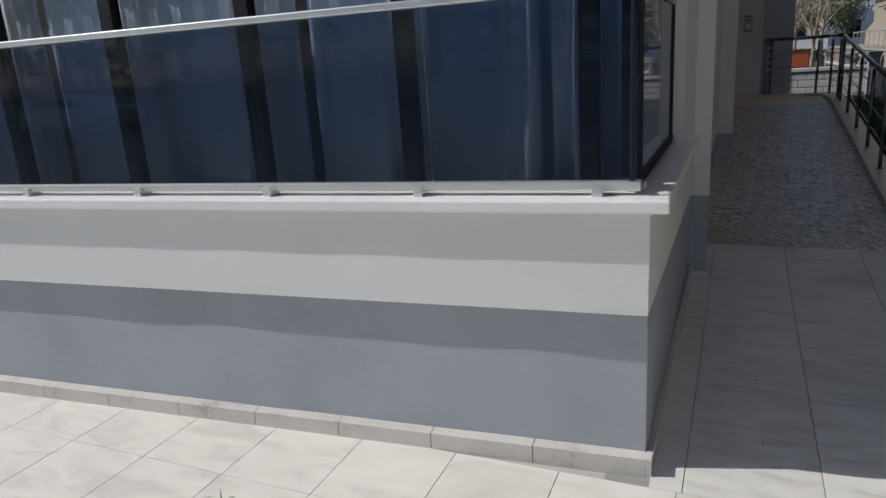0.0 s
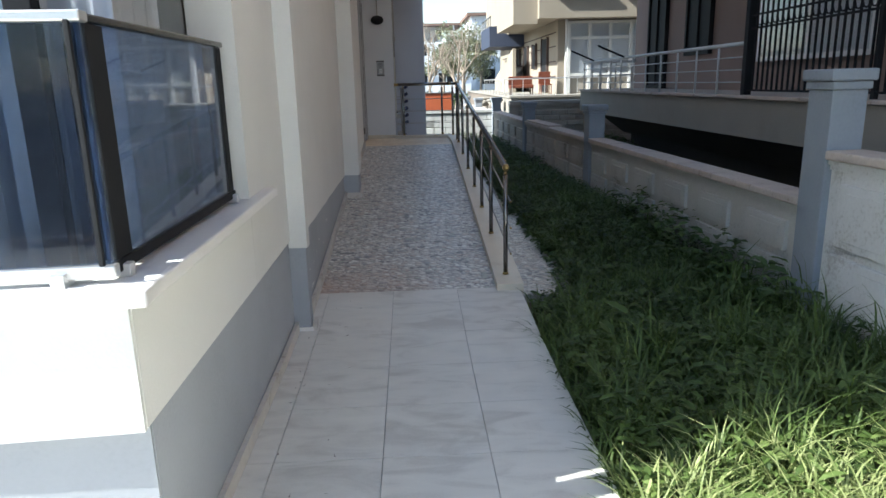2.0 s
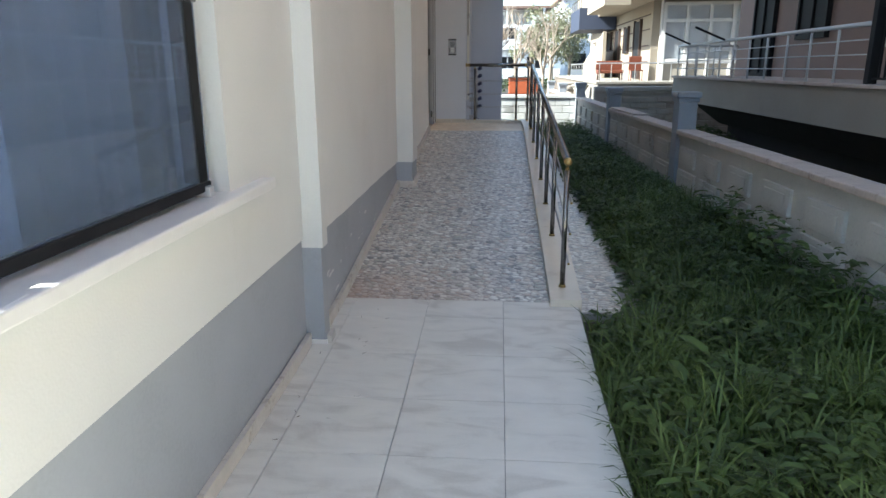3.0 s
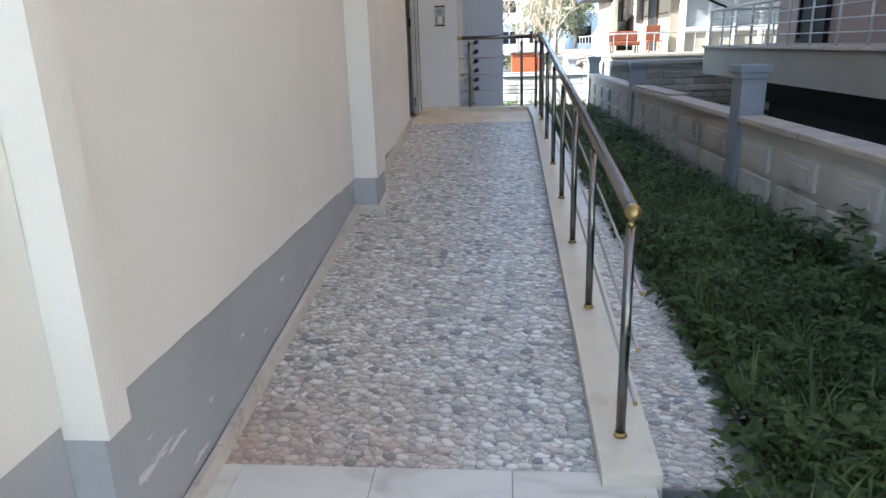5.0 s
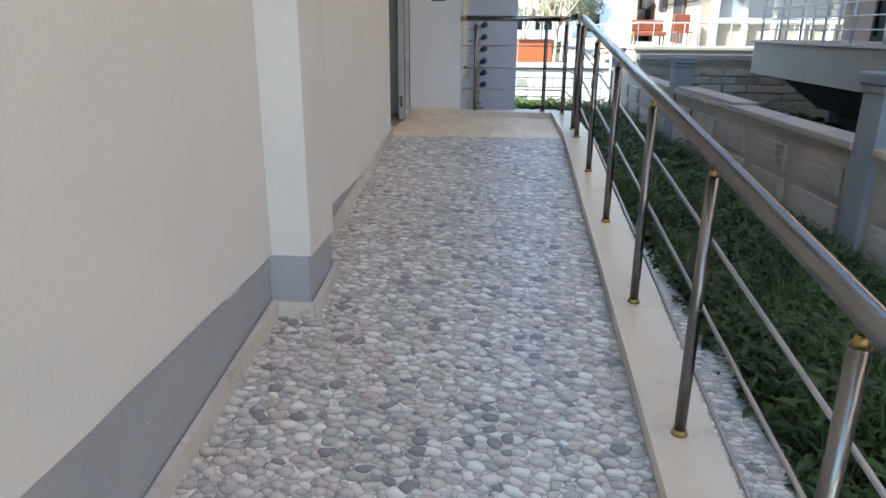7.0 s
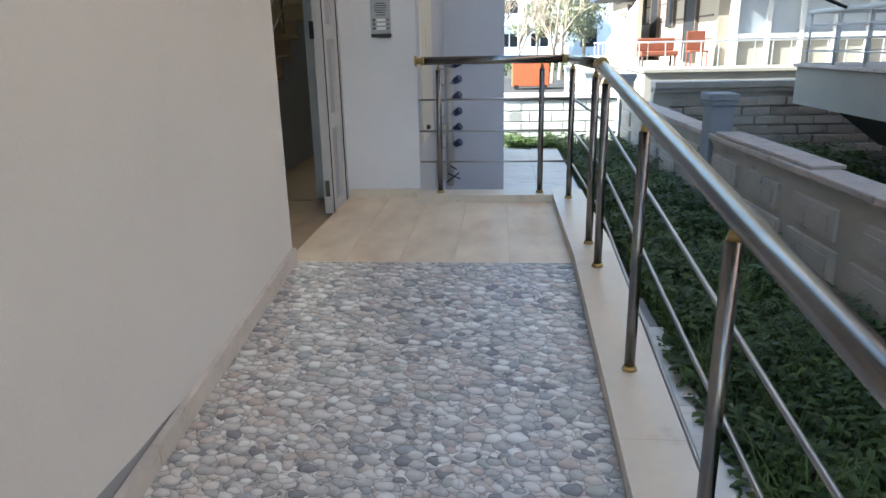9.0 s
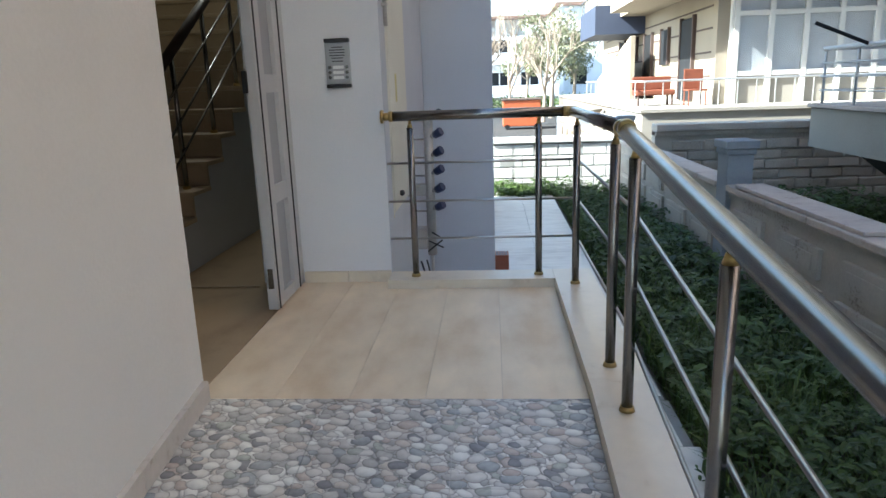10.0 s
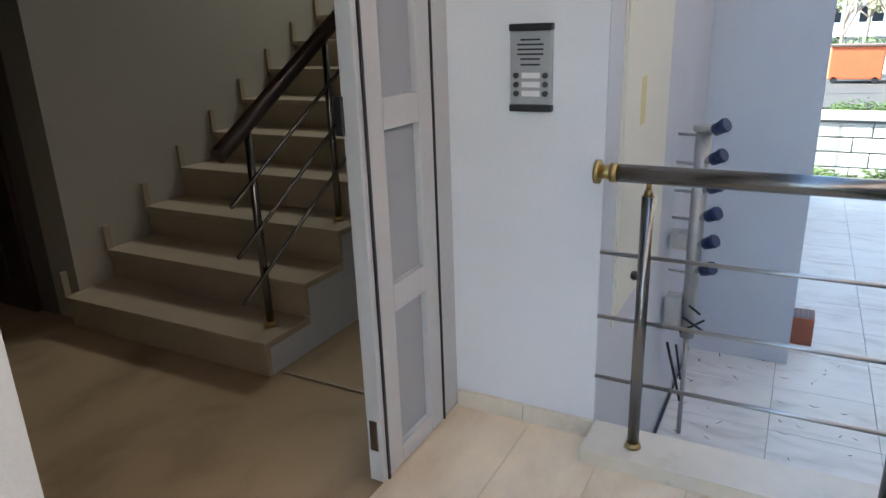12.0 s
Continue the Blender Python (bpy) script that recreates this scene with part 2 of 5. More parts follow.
M["scuffed_plaster"] = material("scuffed_plaster", (.36, .385, .42), .8, vary=.1, scale=1.6, fine=60, bump=.15, fine_amt=.3)
scuff(M["scuffed_plaster"], (.62, .62, .62), 6.5, .625)
M["blue_plaster"] = material("blue_plaster", (.50, .535, .59), .8, vary=.06, scale=1.4, fine=80, bump=.1, fine_amt=.25)
M["pale_plaster"] = material("pale_plaster", (.72, .74, .77), .8, vary=.05, scale=1.4, fine=80, bump=.1, fine_amt=.25)
M["sill_marble"] = material("sill_marble", (.80, .79, .77), .35, vary=.05, scale=4, fine=30, bump=.03)
M["path_tile"] = stone_tile("path_tile", (.68, .66, .605), (.55, .525, .475), .42, (1.2, 3.2, 1.0))
M["grout"] = material("grout", (.27, .265, .25), .9, vary=.2)
M["front_tile"] = stone_tile("front_tile", (.70, .67, .60), (.60, .57, .51), .5, (1.2, 3.0, 1.0))
M["front_grout"] = material("front_grout", (.44, .42, .38), .9, vary=.15)
M["pebble_grout"] = material("pebble_grout", (.42, .41, .39), .9, vary=.1)
M["cream_grout"] = material("cream_grout", (.60, .51, .39), .8, vary=.1)
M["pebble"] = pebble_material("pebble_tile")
M["cream_marble"] = material("cream_marble", (.66, .60, .49), .35, vary=.09, scale=5, fine=25, bump=.03, stain=(.56, .49, .38))
# marble lowered in tone to carry the stairwell's dimness
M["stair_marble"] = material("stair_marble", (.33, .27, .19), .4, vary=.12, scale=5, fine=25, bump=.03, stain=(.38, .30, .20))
M["travertine"] = stone_tile("travertine", (.77, .645, .465), (.68, .535, .355), .45, (3.0, 1.4, 1.0), 4, 1.14, .15)
# the landing's stone made darker, so the hall's shade is in it
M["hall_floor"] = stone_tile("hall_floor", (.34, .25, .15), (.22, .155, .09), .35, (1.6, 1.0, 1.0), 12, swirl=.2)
M["skirting"] = material("skirting", (.56, .53, .485), .6, vary=.15, scale=6, fine=40, stain=(.38, .33, .27))
M["steel"] = material("steel", (.22, .214, .207), .27, metal=1.0, vary=.1, scale=8, fine=120, bump=.02)
M["bar_steel"] = material("bar_steel", (.42, .415, .405), .34, metal=1.0, vary=.1, scale=8, fine=120, bump=.02)
M["brass"] = material("brass", (.42, .31, .13), .36, metal=1.0, vary=.12, scale=20, fine=90, bump=.03)
M["dark_wood"] = material("dark_wood", (.035, .022, .018), .3, vary=.2, scale=8, fine=60, bump=.05)
M["aluminium"] = material("aluminium", (.50, .51, .51), .4, vary=.06, scale=4, fine=80, bump=.03)
M["door_grey"] = material("door_grey", (.50, .51, .52), .45, vary=.06, scale=4, fine=60, bump=.04)
M["dark_frame"] = material("dark_frame", (.014, .015, .017), .65, vary=.2, scale=5, fine=60, bump=.03, spec=.2)
M["bright_alu"] = material("bright_alu", (.72, .72, .71), .32, metal=.8, vary=.06, scale=6, fine=80, bump=.03)
M["glass"] = glass_material("tinted_glass", (.60, .68, .80), clear=.9, sky_haze=(.15, .20, .29), sky_haze_part=.03)
# side pane: its flat blue reflection is mixed in as diffuse colour
M["glass_side"] = glass_material("tinted_side_glass", (.62, .72, .88), clear=1.0, sky_haze=(.29, .36, .47), sky_haze_part=.28)
M["window_glass"] = glass_material("window_glass", (.93, .95, .97), clear=.95)
M["frosted"] = material("frosted_glass", (.34, .36, .39), .5, vary=.05, scale=3, fine=200, bump=.05)
M["curtain"] = material("curtain", (.74, .735, .72), .9, vary=.1, scale=4, fine=50)
M["blackout"] = material("blackout_curtain", (.60, .65, .72), .9, vary=.12, scale=4, fine=50)
M["soil"] = material("soil", (.045, .04, .028), .95, vary=.3, scale=3, fine=40, bump=.5)
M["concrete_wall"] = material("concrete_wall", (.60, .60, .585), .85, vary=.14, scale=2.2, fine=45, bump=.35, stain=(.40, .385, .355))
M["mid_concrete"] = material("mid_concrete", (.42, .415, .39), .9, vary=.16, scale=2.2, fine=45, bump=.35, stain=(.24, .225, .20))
M["brown_concrete"] = material("brown_concrete", (.40, .37, .325), .9, vary=.18, scale=2.4, fine=45, bump=.4, stain=(.13, .115, .10))
M["balcony_blue"] = material("balcony_blue", (.03, .04, .07), .7, vary=.1)
M["coping"] = material("coping", (.45, .385, .335), .85, vary=.2, scale=5, fine=35, bump=.6, stain=(.30, .225, .185))
M["pier_blue"] = material("pier_blue", (.25, .278, .31), .8, vary=.12, scale=3, fine=50, bump=.2)
# brown stone with shade put into its colour, for terrace and rear walls
M["shaded_stone"] = material("shaded_stone", (.17, .142, .115), .95, vary=.25, scale=4, fine=40, bump=.6, stain=(.09, .075, .06))
M["white_block"] = material("white_block", (.56, .56, .54), .8, vary=.06, scale=3, fine=50, bump=.2)
M["block_grey"] = material("block_grey", (.33, .295, .255), .95, vary=.3, scale=5, fine=40, bump=.8, stain=(.13, .115, .10), rnd=.35)
M["slab_plaster"] = material("slab_plaster", (.28, .26, .225), .85, vary=.1, scale=1.5, fine=50)
M["pink_plaster"] = material("pink_plaster", (.27, .20, .175), .85, vary=.07, scale=1.5, fine=60)
M["cream_plaster"] = material("cream_plaster", (.30, .262, .205), .85, vary=.08, scale=1.2, fine=60)
M["band_brown"] = material("band_brown", (.075, .052, .045), .8, vary=.15)
M["iron"] = material("iron", (.010, .010, .011), .65, vary=.2, scale=9, fine=60, spec=.2)
M["shaded_soffit"] = material("shaded_soffit", (.05, .047, .043), .9, vary=.15)
M["asphalt"] = material("asphalt", (.05, .05, .05), .95, vary=.2, scale=2, fine=90, bump=.4, spec=.12)
M["orange_paint"] = material("orange_paint", (.36, .085, .03), .55, vary=.15, scale=4, fine=40)
M["bench_orange"] = material("bench_orange", (.15, .042, .02), .6, vary=.2, scale=4, fine=40)
M["bark"] = material("bark", (.30, .25, .20), .9, vary=.2, scale=6, fine=40, bump=.4)
M["blue_plastic"] = material("blue_plastic", (.012, .022, .075), .4, vary=.2, scale=10, fine=80)
M["galvanised"] = material("galvanised", (.42, .41, .39), .55, metal=.6, vary=.2, scale=9, fine=70, bump=.1)
M["leaf_litter"] = material("leaf_litter", (.10, .075, .05), .9, vary=.4, scale=30, fine=90)
M["brick_red"] = material("brick_red", (.27, .095, .055), .85, vary=.15, scale=12, fine=90, bump=.3)
M["panel_cream"] = material("panel_cream", (.62, .62, .55), .6, vary=.05, scale=2, fine=60, bump=.05)
M["silver_plate"] = material("silver_plate", (.40, .41, .42), .42, metal=.5, vary=.06, scale=8, fine=120, bump=.03)
M["black_plastic"] = material("black_plastic", (.015, .015, .017), .4, vary=.2, scale=10, fine=80)
M["white_label"] = material("white_label", (.8, .8, .79), .5, vary=.03)
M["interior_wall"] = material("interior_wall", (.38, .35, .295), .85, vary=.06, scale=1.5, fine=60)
# much darker than the stair wall: the corridor's shade is in the colour
M["hall_shade"] = material("hall_shade", (.13, .12, .10), .8, vary=.1, scale=1.5, fine=60)
M["yellowed"] = material("yellowed", (.55, .50, .25), .7, vary=.1)
M["roof_tile"] = material("roof_tile", (.20, .13, .10), .85, vary=.2, scale=4)


def leaf_material(name, lo, hi, rough=.55):
    m = bpy.data.materials.new(name)
    m.use_nodes = True
    t = m.node_tree
    b = t.nodes["Principled BSDF"]
    geo = t.nodes.new("ShaderNodeNewGeometry")
    ramp = t.nodes.new("ShaderNodeValToRGB")
    ramp.color_ramp.elements[0].color, ramp.color_ramp.elements[1].color = (*lo, 1), (*hi, 1)
    n = t.nodes.new("ShaderNodeTexNoise")
    n.inputs["Scale"].default_value = 1.6
    t.links.new(geo.outputs["Position"], n.inputs["Vector"])
    mx = t.nodes.new("ShaderNodeMath")
    mx.operation = "MULTIPLY_ADD"
    mx.inputs[1].default_value = 0.6
    t.links.new(geo.outputs["Random Per Island"], mx.inputs[0])
    sub = t.nodes.new("ShaderNodeMath")
    sub.inputs[1].default_value = -0.25
    t.links.new(n.outputs[0], sub.inputs[0])
    t.links.new(sub.outputs[0], mx.inputs[2])
    t.links.new(mx.outputs[0], ramp.inputs[0])
    t.links.new(ramp.outputs[0], b.inputs["Base Color"])
    b.inputs["Roughness"].default_value = rough
    b.inputs["Transmission Weight"].default_value = 0.0
    tr = t.nodes.new("ShaderNodeBsdfTranslucent")
    t.links.new(ramp.outputs[0], tr.inputs[0])
    ms = t.nodes.new("ShaderNodeMixShader")
    ms.inputs[0].default_value = 0.3
    t.links.new(b.outputs[0], ms.inputs[1])
    t.links.new(tr.outputs[0], ms.inputs[2])
    t.links.new(ms.outputs[0], t.nodes["Material Output"].inputs[0])
    return m


M["grass"] = leaf_material("grass_blades", (.016, .038, .008), (.14, .205, .05))
# dry pale tips, brightened further so the colour holds the sunlight
M["sunlit_grass"] = leaf_material("sunlit_grass_blades", (.07, .13, .02), (.46, .50, .22))
M["sunlit_weed"] = leaf_material("sunlit_weed_leaves", (.06, .11, .02), (.22, .30, .09))
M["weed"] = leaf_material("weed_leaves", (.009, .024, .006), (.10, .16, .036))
M["tree_leaf"] = leaf_material("tree_leaf", (.13, .145, .075), (.27, .275, .17))


# ---------------------------------------------------------------- mesh helpers
def box(bm, lo, hi, bevel=0.0):
    v = [bm.verts.new((x, y, z)) for z in (lo[2], hi[2]) for y in (lo[1], hi[1]) for x in (lo[0], hi[0])]
    f = [bm.faces.new([v[i] for i in q]) for q in ((0, 2, 3, 1), (4, 5, 7, 6), (0, 1, 5, 4), (2, 6, 7, 3), (0, 4, 6, 2), (1, 3, 7, 5))]
    if bevel:
        es = {e for q in f for e in q.edges}
        bmesh.ops.bevel(bm, geom=list(es), offset=bevel, segments=2, affect="EDGES", profile=.5)
    return bm


def tube(bm, a, b, r, seg=14, r2=None):
    a, b = Vector(a), Vector(b)
    m = Matrix.Translation((a + b) / 2) @ (b - a).to_track_quat("Z", "Y").to_matrix().to_4x4()
    bmesh.ops.create_cone(bm, cap_ends=True, segments=seg, radius1=r, radius2=r if r2 is None else r2, depth=(b - a).length, matrix=m)
    return bm


def ball(bm, c, r, seg=16):
    bmesh.ops.create_uvsphere(bm, u_segments=seg, v_segments=seg // 2, radius=r, matrix=Matrix.Translation(c))
    return bm


def prism(bm, pts, lo, hi, axis="x"):
    """A polygon of pairs drawn out along an axis."""
    put = {"x": lambda p, k: (k, p[0], p[1]), "y": lambda p, k: (p[0], k, p[1]), "z": lambda p, k: (p[0], p[1], k)}[axis]
    a = [bm.verts.new(put(p, lo)) for p in pts]
    b = [bm.verts.new(put(p, hi)) for p in pts]
    bm.faces.new(a[::-1]), bm.faces.new(b)
    for i in range(len(pts)):
        j = (i + 1) % len(pts)
        bm.faces.new((a[i], a[j], b[j], b[i]))
    bmesh.ops.recalc_face_normals(bm, faces=bm.faces[:])
    return bm


def mesh_of(name, bm, mat, smooth=False):
    me = bpy.data.meshes.new(name)
    bm.to_mesh(me)
    bm.free()
    me.materials.append(mat)
    if smooth:
        me.polygons.foreach_set("use_smooth", [len(p.vertices) <= 4 for p in me.polygons])
    return me


def part(name, bm, mat, parent=None, label="", smooth=False):
    ob = new(name, mesh_of(name, bm, mat, smooth))
    ob.parent = parent
    if label:
        ob["label"] = label
    return ob


def thing(name, label, category, group="", kind="", at=None):
    ob = new(name)
    if at is not None:
        ob.matrix_basis = at
    return tagged(ob, label, category, group, kind)


def solid(name, bm, mat, label, category="wall", kind="structure"):
    return tagged(part(name, bm, mat), label, category, "", kind)


def B(lo, hi, bevel=0.0):
    return box(bmesh.new(), lo, hi, bevel)


def T(a, b, r, seg=14, r2=None):
    return tube(bmesh.new(), a, b, r, seg, r2)


# ---------------------------------------------------------------- plan
LAND = 0.725                        # landing height
RAMP0, RAMP1 = 0.775, 6.235         # the ramp's foot and head
SIDE, WALL = -1.145, -1.095         # bay side and main wall planes
CURB_L, CURB_R = 0.31, 0.515
ENTRY_Y = 7.70                      # wall with the intercom
ENTRY_X = -0.586


def floor_z(y):
    if y < -2.4:
        return -0.03
    if y < -0.25:
        return -0.03 + 0.03 * (y + 2.4) / 2.15
    return min(0.075, 0.075 * (y + 0.25) / 1.025)


def ramp_z(y):
    return 0.075 + (LAND - 0.075) * (y - RAMP0) / (RAMP1 - RAMP0)


# ---------------------------------------------------------------- ground
bm = bmesh.new()
box(bm, (-400, -400, -1.2), (400, 400, -0.07))
solid("ground", bm, M["soil"], "dark damp garden soil under grass and weeds", "ground")
solid("road", B((-60, -40, -0.3), (60, -8.5, -0.06)), M["asphalt"], "grey asphalt street in front of the block", "road")
solid("road_back", B((-60, 24.0, -0.3), (60, 40, 0.0)), M["asphalt"], "sunlit asphalt street behind the garden walls", "road")

# beds under the tiles
bm = bmesh.new()
pts = [(-8, -0.5), (1.0, -0.5), (1.0, 0.068), (RAMP0, 0.068), (-0.25, -0.008), (-2.4, -0.038), (-8, -0.038)]
prism(bm, pts, -1.3, 0.5, "x")
path = solid("path_floor", bm, M["grout"], "pale tiled garden path beside the building", "floor")
bm = bmesh.new()
prism(bm, [(RAMP0 - 0.002, -0.4), (RAMP1, -0.4), (RAMP1, LAND - 0.004), (RAMP0 - 0.002, 0.071)], -1.3, CURB_L + 0.02, "x")
ramp = solid("ramp_floor", bm, M["pebble_grout"], "sloping entrance ramp laid with pebble-print tiles", "ramp")
landing = solid("landing_floor", B((-1.09, RAMP1, -0.4), (CURB_L + 0.02, 7.70, LAND - 0.003)), M["cream_grout"], "entrance landing paved with beige travertine slabs", "landing")
front = solid("front_floor", B((-14, -8.4, -0.5), (0.5, -2.25, -0.039)), M["front_grout"], "sunlit beige tiled pavement before the building", "pavement")
back = solid("back_floor", B((-0.575, 7.70, -0.4), (0.95, 15.6, -0.008)), M["grout"], "pale tiled path behind the landing", "floor")
strip = solid("strip_floor", B((CURB_R, 0.80, -0.3), (0.97, 7.7, -0.012)), M["grout"], "narrow tiled strip between ramp kerb and weeds", "floor")

# ---------------------------------------------------------------- building: walls
GREY = 0.65
H = 9.5


def two_tone(name, lo, hi, top, label):
    """A wall that is grey up to `top` and white above, as one structure with two painted parts."""
    n = max(2, round((hi[1] - lo[1]) / .07))
    edge, wave = [], 1 if hi[1] - lo[1] > 1 else 0          # only the long walls have a hand-cut edge
    for k in range(n + 1):
        y = lo[1] + (hi[1] - lo[1]) * k / n
        edge.append((y, top + wave * .007 * noise.noise(Vector((y * 1.7, 3.1, 0))) + wave * .005 * noise.noise(Vector((y * 6.3, 7.7, 0)))))
    w = solid(name, prism(bmesh.new(), edge + [(hi[1], hi[2]), (lo[1], hi[2])], lo[0], hi[0], "x"), M["white_plaster"], label)
    part("plinth", B((lo[0] + .004, lo[1] + .003 * wave, lo[2]), (hi[0] - 0.012, hi[1] - .003 * wave, top + .014 * wave)), M["scuffed_plaster"] if name == "wall_side" else M["grey_plaster"], w, "grey painted plinth")
    return w


two_tone("wall_bay_side", (SIDE - 0.22, -0.89, -0.3), (SIDE, 0.09, H), GREY + .01, "white plastered side wall of the bay above a grey plinth")
solid("wall_bay_parapet", B((SIDE - 0.22, -2.40, GREY + .01), (SIDE, -0.893, 1.06)), M["white_plaster"], "white plastered parapet under the bay window sill")
solid("wall_bay_plinth", B((SIDE - 0.22, -2.355, -0.3), (SIDE - 0.006, -0.893, GREY + .01)), M["grey_plaster"], "grey painted plinth under the bay window")
two_tone("wall_pilaster_1", (-1.30, 0.093, -0.3), (-1.035, 0.20, H), GREY - .04, "white pilaster with grey foot on the side wall")
two_tone("wall_side", (-1.32, 0.203, -0.3), (WALL, 3.42, H), GREY, "long white plastered side wall with grey plinth")
two_tone("wall_pilaster_2", (-1.30, 3.423, -0.3), (-0.93, 3.80, H), GREY, "white pilaster with grey foot beside the ramp")
two_tone("wall_side_2", (-1.32, 3.803, -0.3), (-1.05, RAMP1 - .003, H), GREY, "white plastered wall up to the entrance")
solid("wall_over_door", B((-1.32, RAMP1, 3.05), (WALL, ENTRY_Y, H)), M["white_plaster"], "white wall above the entrance door")
solid("wall_entry", B((-1.32, ENTRY_Y, -0.3), (ENTRY_X, 7.95, H)), M["pale_plaster"], "pale grey wall with the intercom beside the door")
solid("wall_return", B((ENTRY_X - .002, 7.704, 0.0), (ENTRY_X + .004, 7.951, H - .02)), M["blue_plaster"], "blue-grey painted return of the entry wall")
solid("wall_recess", B((-0.80, 7.953, -0.3), (ENTRY_X - .01, 10.0, H)), M["blue_plaster"], "blue-grey recessed wall behind the landing")
solid("wall_column", B((-1.25, 10.003, -0.3), (0.0, 14.5, H)), M["blue_plaster"], "blue-grey wall end standing forward of the recess")
for k, (x0, x1, z0, z1) in enumerate(((-9.0, -1.253, -.3, 4.55), (-9.0, -1.253, 5.45, H), (-9.0, -2.95, 4.55, 5.45), (-1.45, -1.253, 4.55, 5.45))):
    solid("wall_rear_%d" % (k + 1), B((x0, 11.303, z0), (x1, 11.5, z1)), M["pale_plaster"], "plain rear wall of the building round the stair window")
solid("wall_far_side", B((-9.2, -2.8, -0.3), (-9.0, 11.5, H)), M["white_plaster"], "plain far side wall of the building")
solid("roof_slab", B((-9.2, -2.9, H), (0.0, 11.5, H + .25)), M["slab_plaster"], "flat concrete roof slab", "roof")

# not in view; assumed from the wall's darkening, blocks its sky light
solid("wall_unseen_overhang", B((-1.04, 0.9, 3.45), (-0.12, 10.0, H - .01)), M["white_plaster"], "assumed white overhang above the ramp, out of view, shading the wall")

# skirting tiles along the wall foot
skirt = thing("baseboard", "beige stone skirting along the wall foot", "skirting", kind="structure")


def skirt_run(x, y0, y1, zf, h=0.075, d=0.022):
    n = max(1, round((y1 - y0) / 0.46))
    for i in range(n):
        a, b = y0 + (y1 - y0) * i / n + .002, y0 + (y1 - y0) * (i + 1) / n - .002
        bm = bmesh.new()
        prism(bm, [(a, zf(a)), (b, zf(b)), (b, zf(b) + h), (a, zf(a) + h)], x - .004, x + d, "x")
        part("skirting_tile", bm, M["skirting"], skirt)


skirt_run(SIDE, -2.42, 0.07, floor_z)
skirt_run(-1.035, 0.10, 0.20, floor_z, .05)
skirt_run(WALL, 0.205, RAMP0, floor_z)
skirt_run(WALL, RAMP0, 3.40, ramp_z)
skirt_run(-0.93, 3.43, 3.80, ramp_z, .055)
skirt_run(-1.05, 3.83, RAMP1 - .01, ramp_z)
for x0, x1 in ((-1.08, -.83), (-.826, ENTRY_X)):
    part("skirting_tile", B((x0, ENTRY_Y - .02, LAND), (x1, ENTRY_Y + .005, LAND + .06)), M["cream_marble"], skirt)
part("skirting_tile", B((SIDE - .1, 0.088, 0.0), (-1.035, 0.10, .05)), M["sill_marble"], skirt)
part("skirting_tile", B((WALL - .02, 3.405, .385), (-0.93, 3.425, .45)), M["skirting"], skirt)

# ---------------------------------------------------------------- bay front (turned a little against the side wall)
BAY = pose(SIDE, -2.42, 0, 0, 0, 4.4)
LONG = 6.5


def bay(ob):
    ob.matrix_basis = BAY
    return ob


def uneven(x0, x1, z0, z1, y0, y1, amp, seed):
    """A wall block whose face is hand-plastered, a few millimetres out of true."""
    bm = box(bmesh.new(), (x0, y0 + .012, z0), (x1, y1, z1))
    nx, nz = int((x1 - x0) / .08), max(4, int((z1 - z0) / .05))
    g = []
    for i in range(nx + 1):
        col = []
        for k in range(nz + 1):
            x, z = x0 + (x1 - x0) * i / nx, z0 + (z1 - z0) * k / nz
            d = amp * (noise.noise(Vector((x * 1.3, z * 1.1, seed))) + .5 * noise.noise(Vector((x * 3.1, z * 2.3, seed + 7))))
            col.append(bm.verts.new((x, y0 + d, z)))
        g.append(col)
    for i in range(nx):
        for k in range(nz):
            bm.faces.new((g[i][k], g[i + 1][k], g[i + 1][k + 1], g[i][k + 1]))
    rim = [e for e in bm.edges if e.is_boundary]
    for e in bmesh.ops.extrude_edge_only(bm, edges=rim)["geom"]:
        if isinstance(e, bmesh.types.BMVert):
            e.co.y = y0 + .013
    return bm


bay(solid("wall_front_plinth", uneven(-LONG, -0.004, -0.3, GREY + .005, .050, .25, .006, 3), M["grey_plaster"], "grey painted plinth of the front wall"))
bay(solid("wall_front", uneven(-LONG, -0.001, GREY + .006, 1.058, 0.0, .22, .004, 5), M["white_plaster"], "white plastered parapet of the front bay"))
bay(solid("wall_front_top", B((-LONG, 0.0, 2.75), (-0.003, 0.3, H)), M["white_plaster"], "white plastered wall above the bay window"))
bay(solid("floor_bay", B((-LONG, 0.22, 0.9), (-0.22, 3.0, 1.0)), M["travertine"], "tiled floor of the glazed bay", "floor"))
bay(solid("ceiling_bay", B((-LONG, 0.03, 2.65), (-0.06, 3.0, 2.75)), M["white_plaster"], "white ceiling of the glazed bay", "ceiling"))
bay(solid("wall_bay_back", B((-LONG, 3.0, 0.9), (-0.2, 3.1, 2.75)), M["interior_wall"], "plain inner wall of the glazed bay"))
solid("wall_bay_header", B((SIDE - 0.22, -2.38, 2.66), (SIDE - .002, -0.893, H)), M["white_plaster"], "white wall above the side glazing of the bay")

sill = thing("window_sill", "white marble sill running round the bay", "window sill", kind="structure")
bm = box(bmesh.new(), (-LONG, -0.05, 1.06), (0.07, 0.24, 1.11), .008)
s1 = part("sill_slab", bm, M["sill_marble"], sill)
s1.matrix_basis = BAY
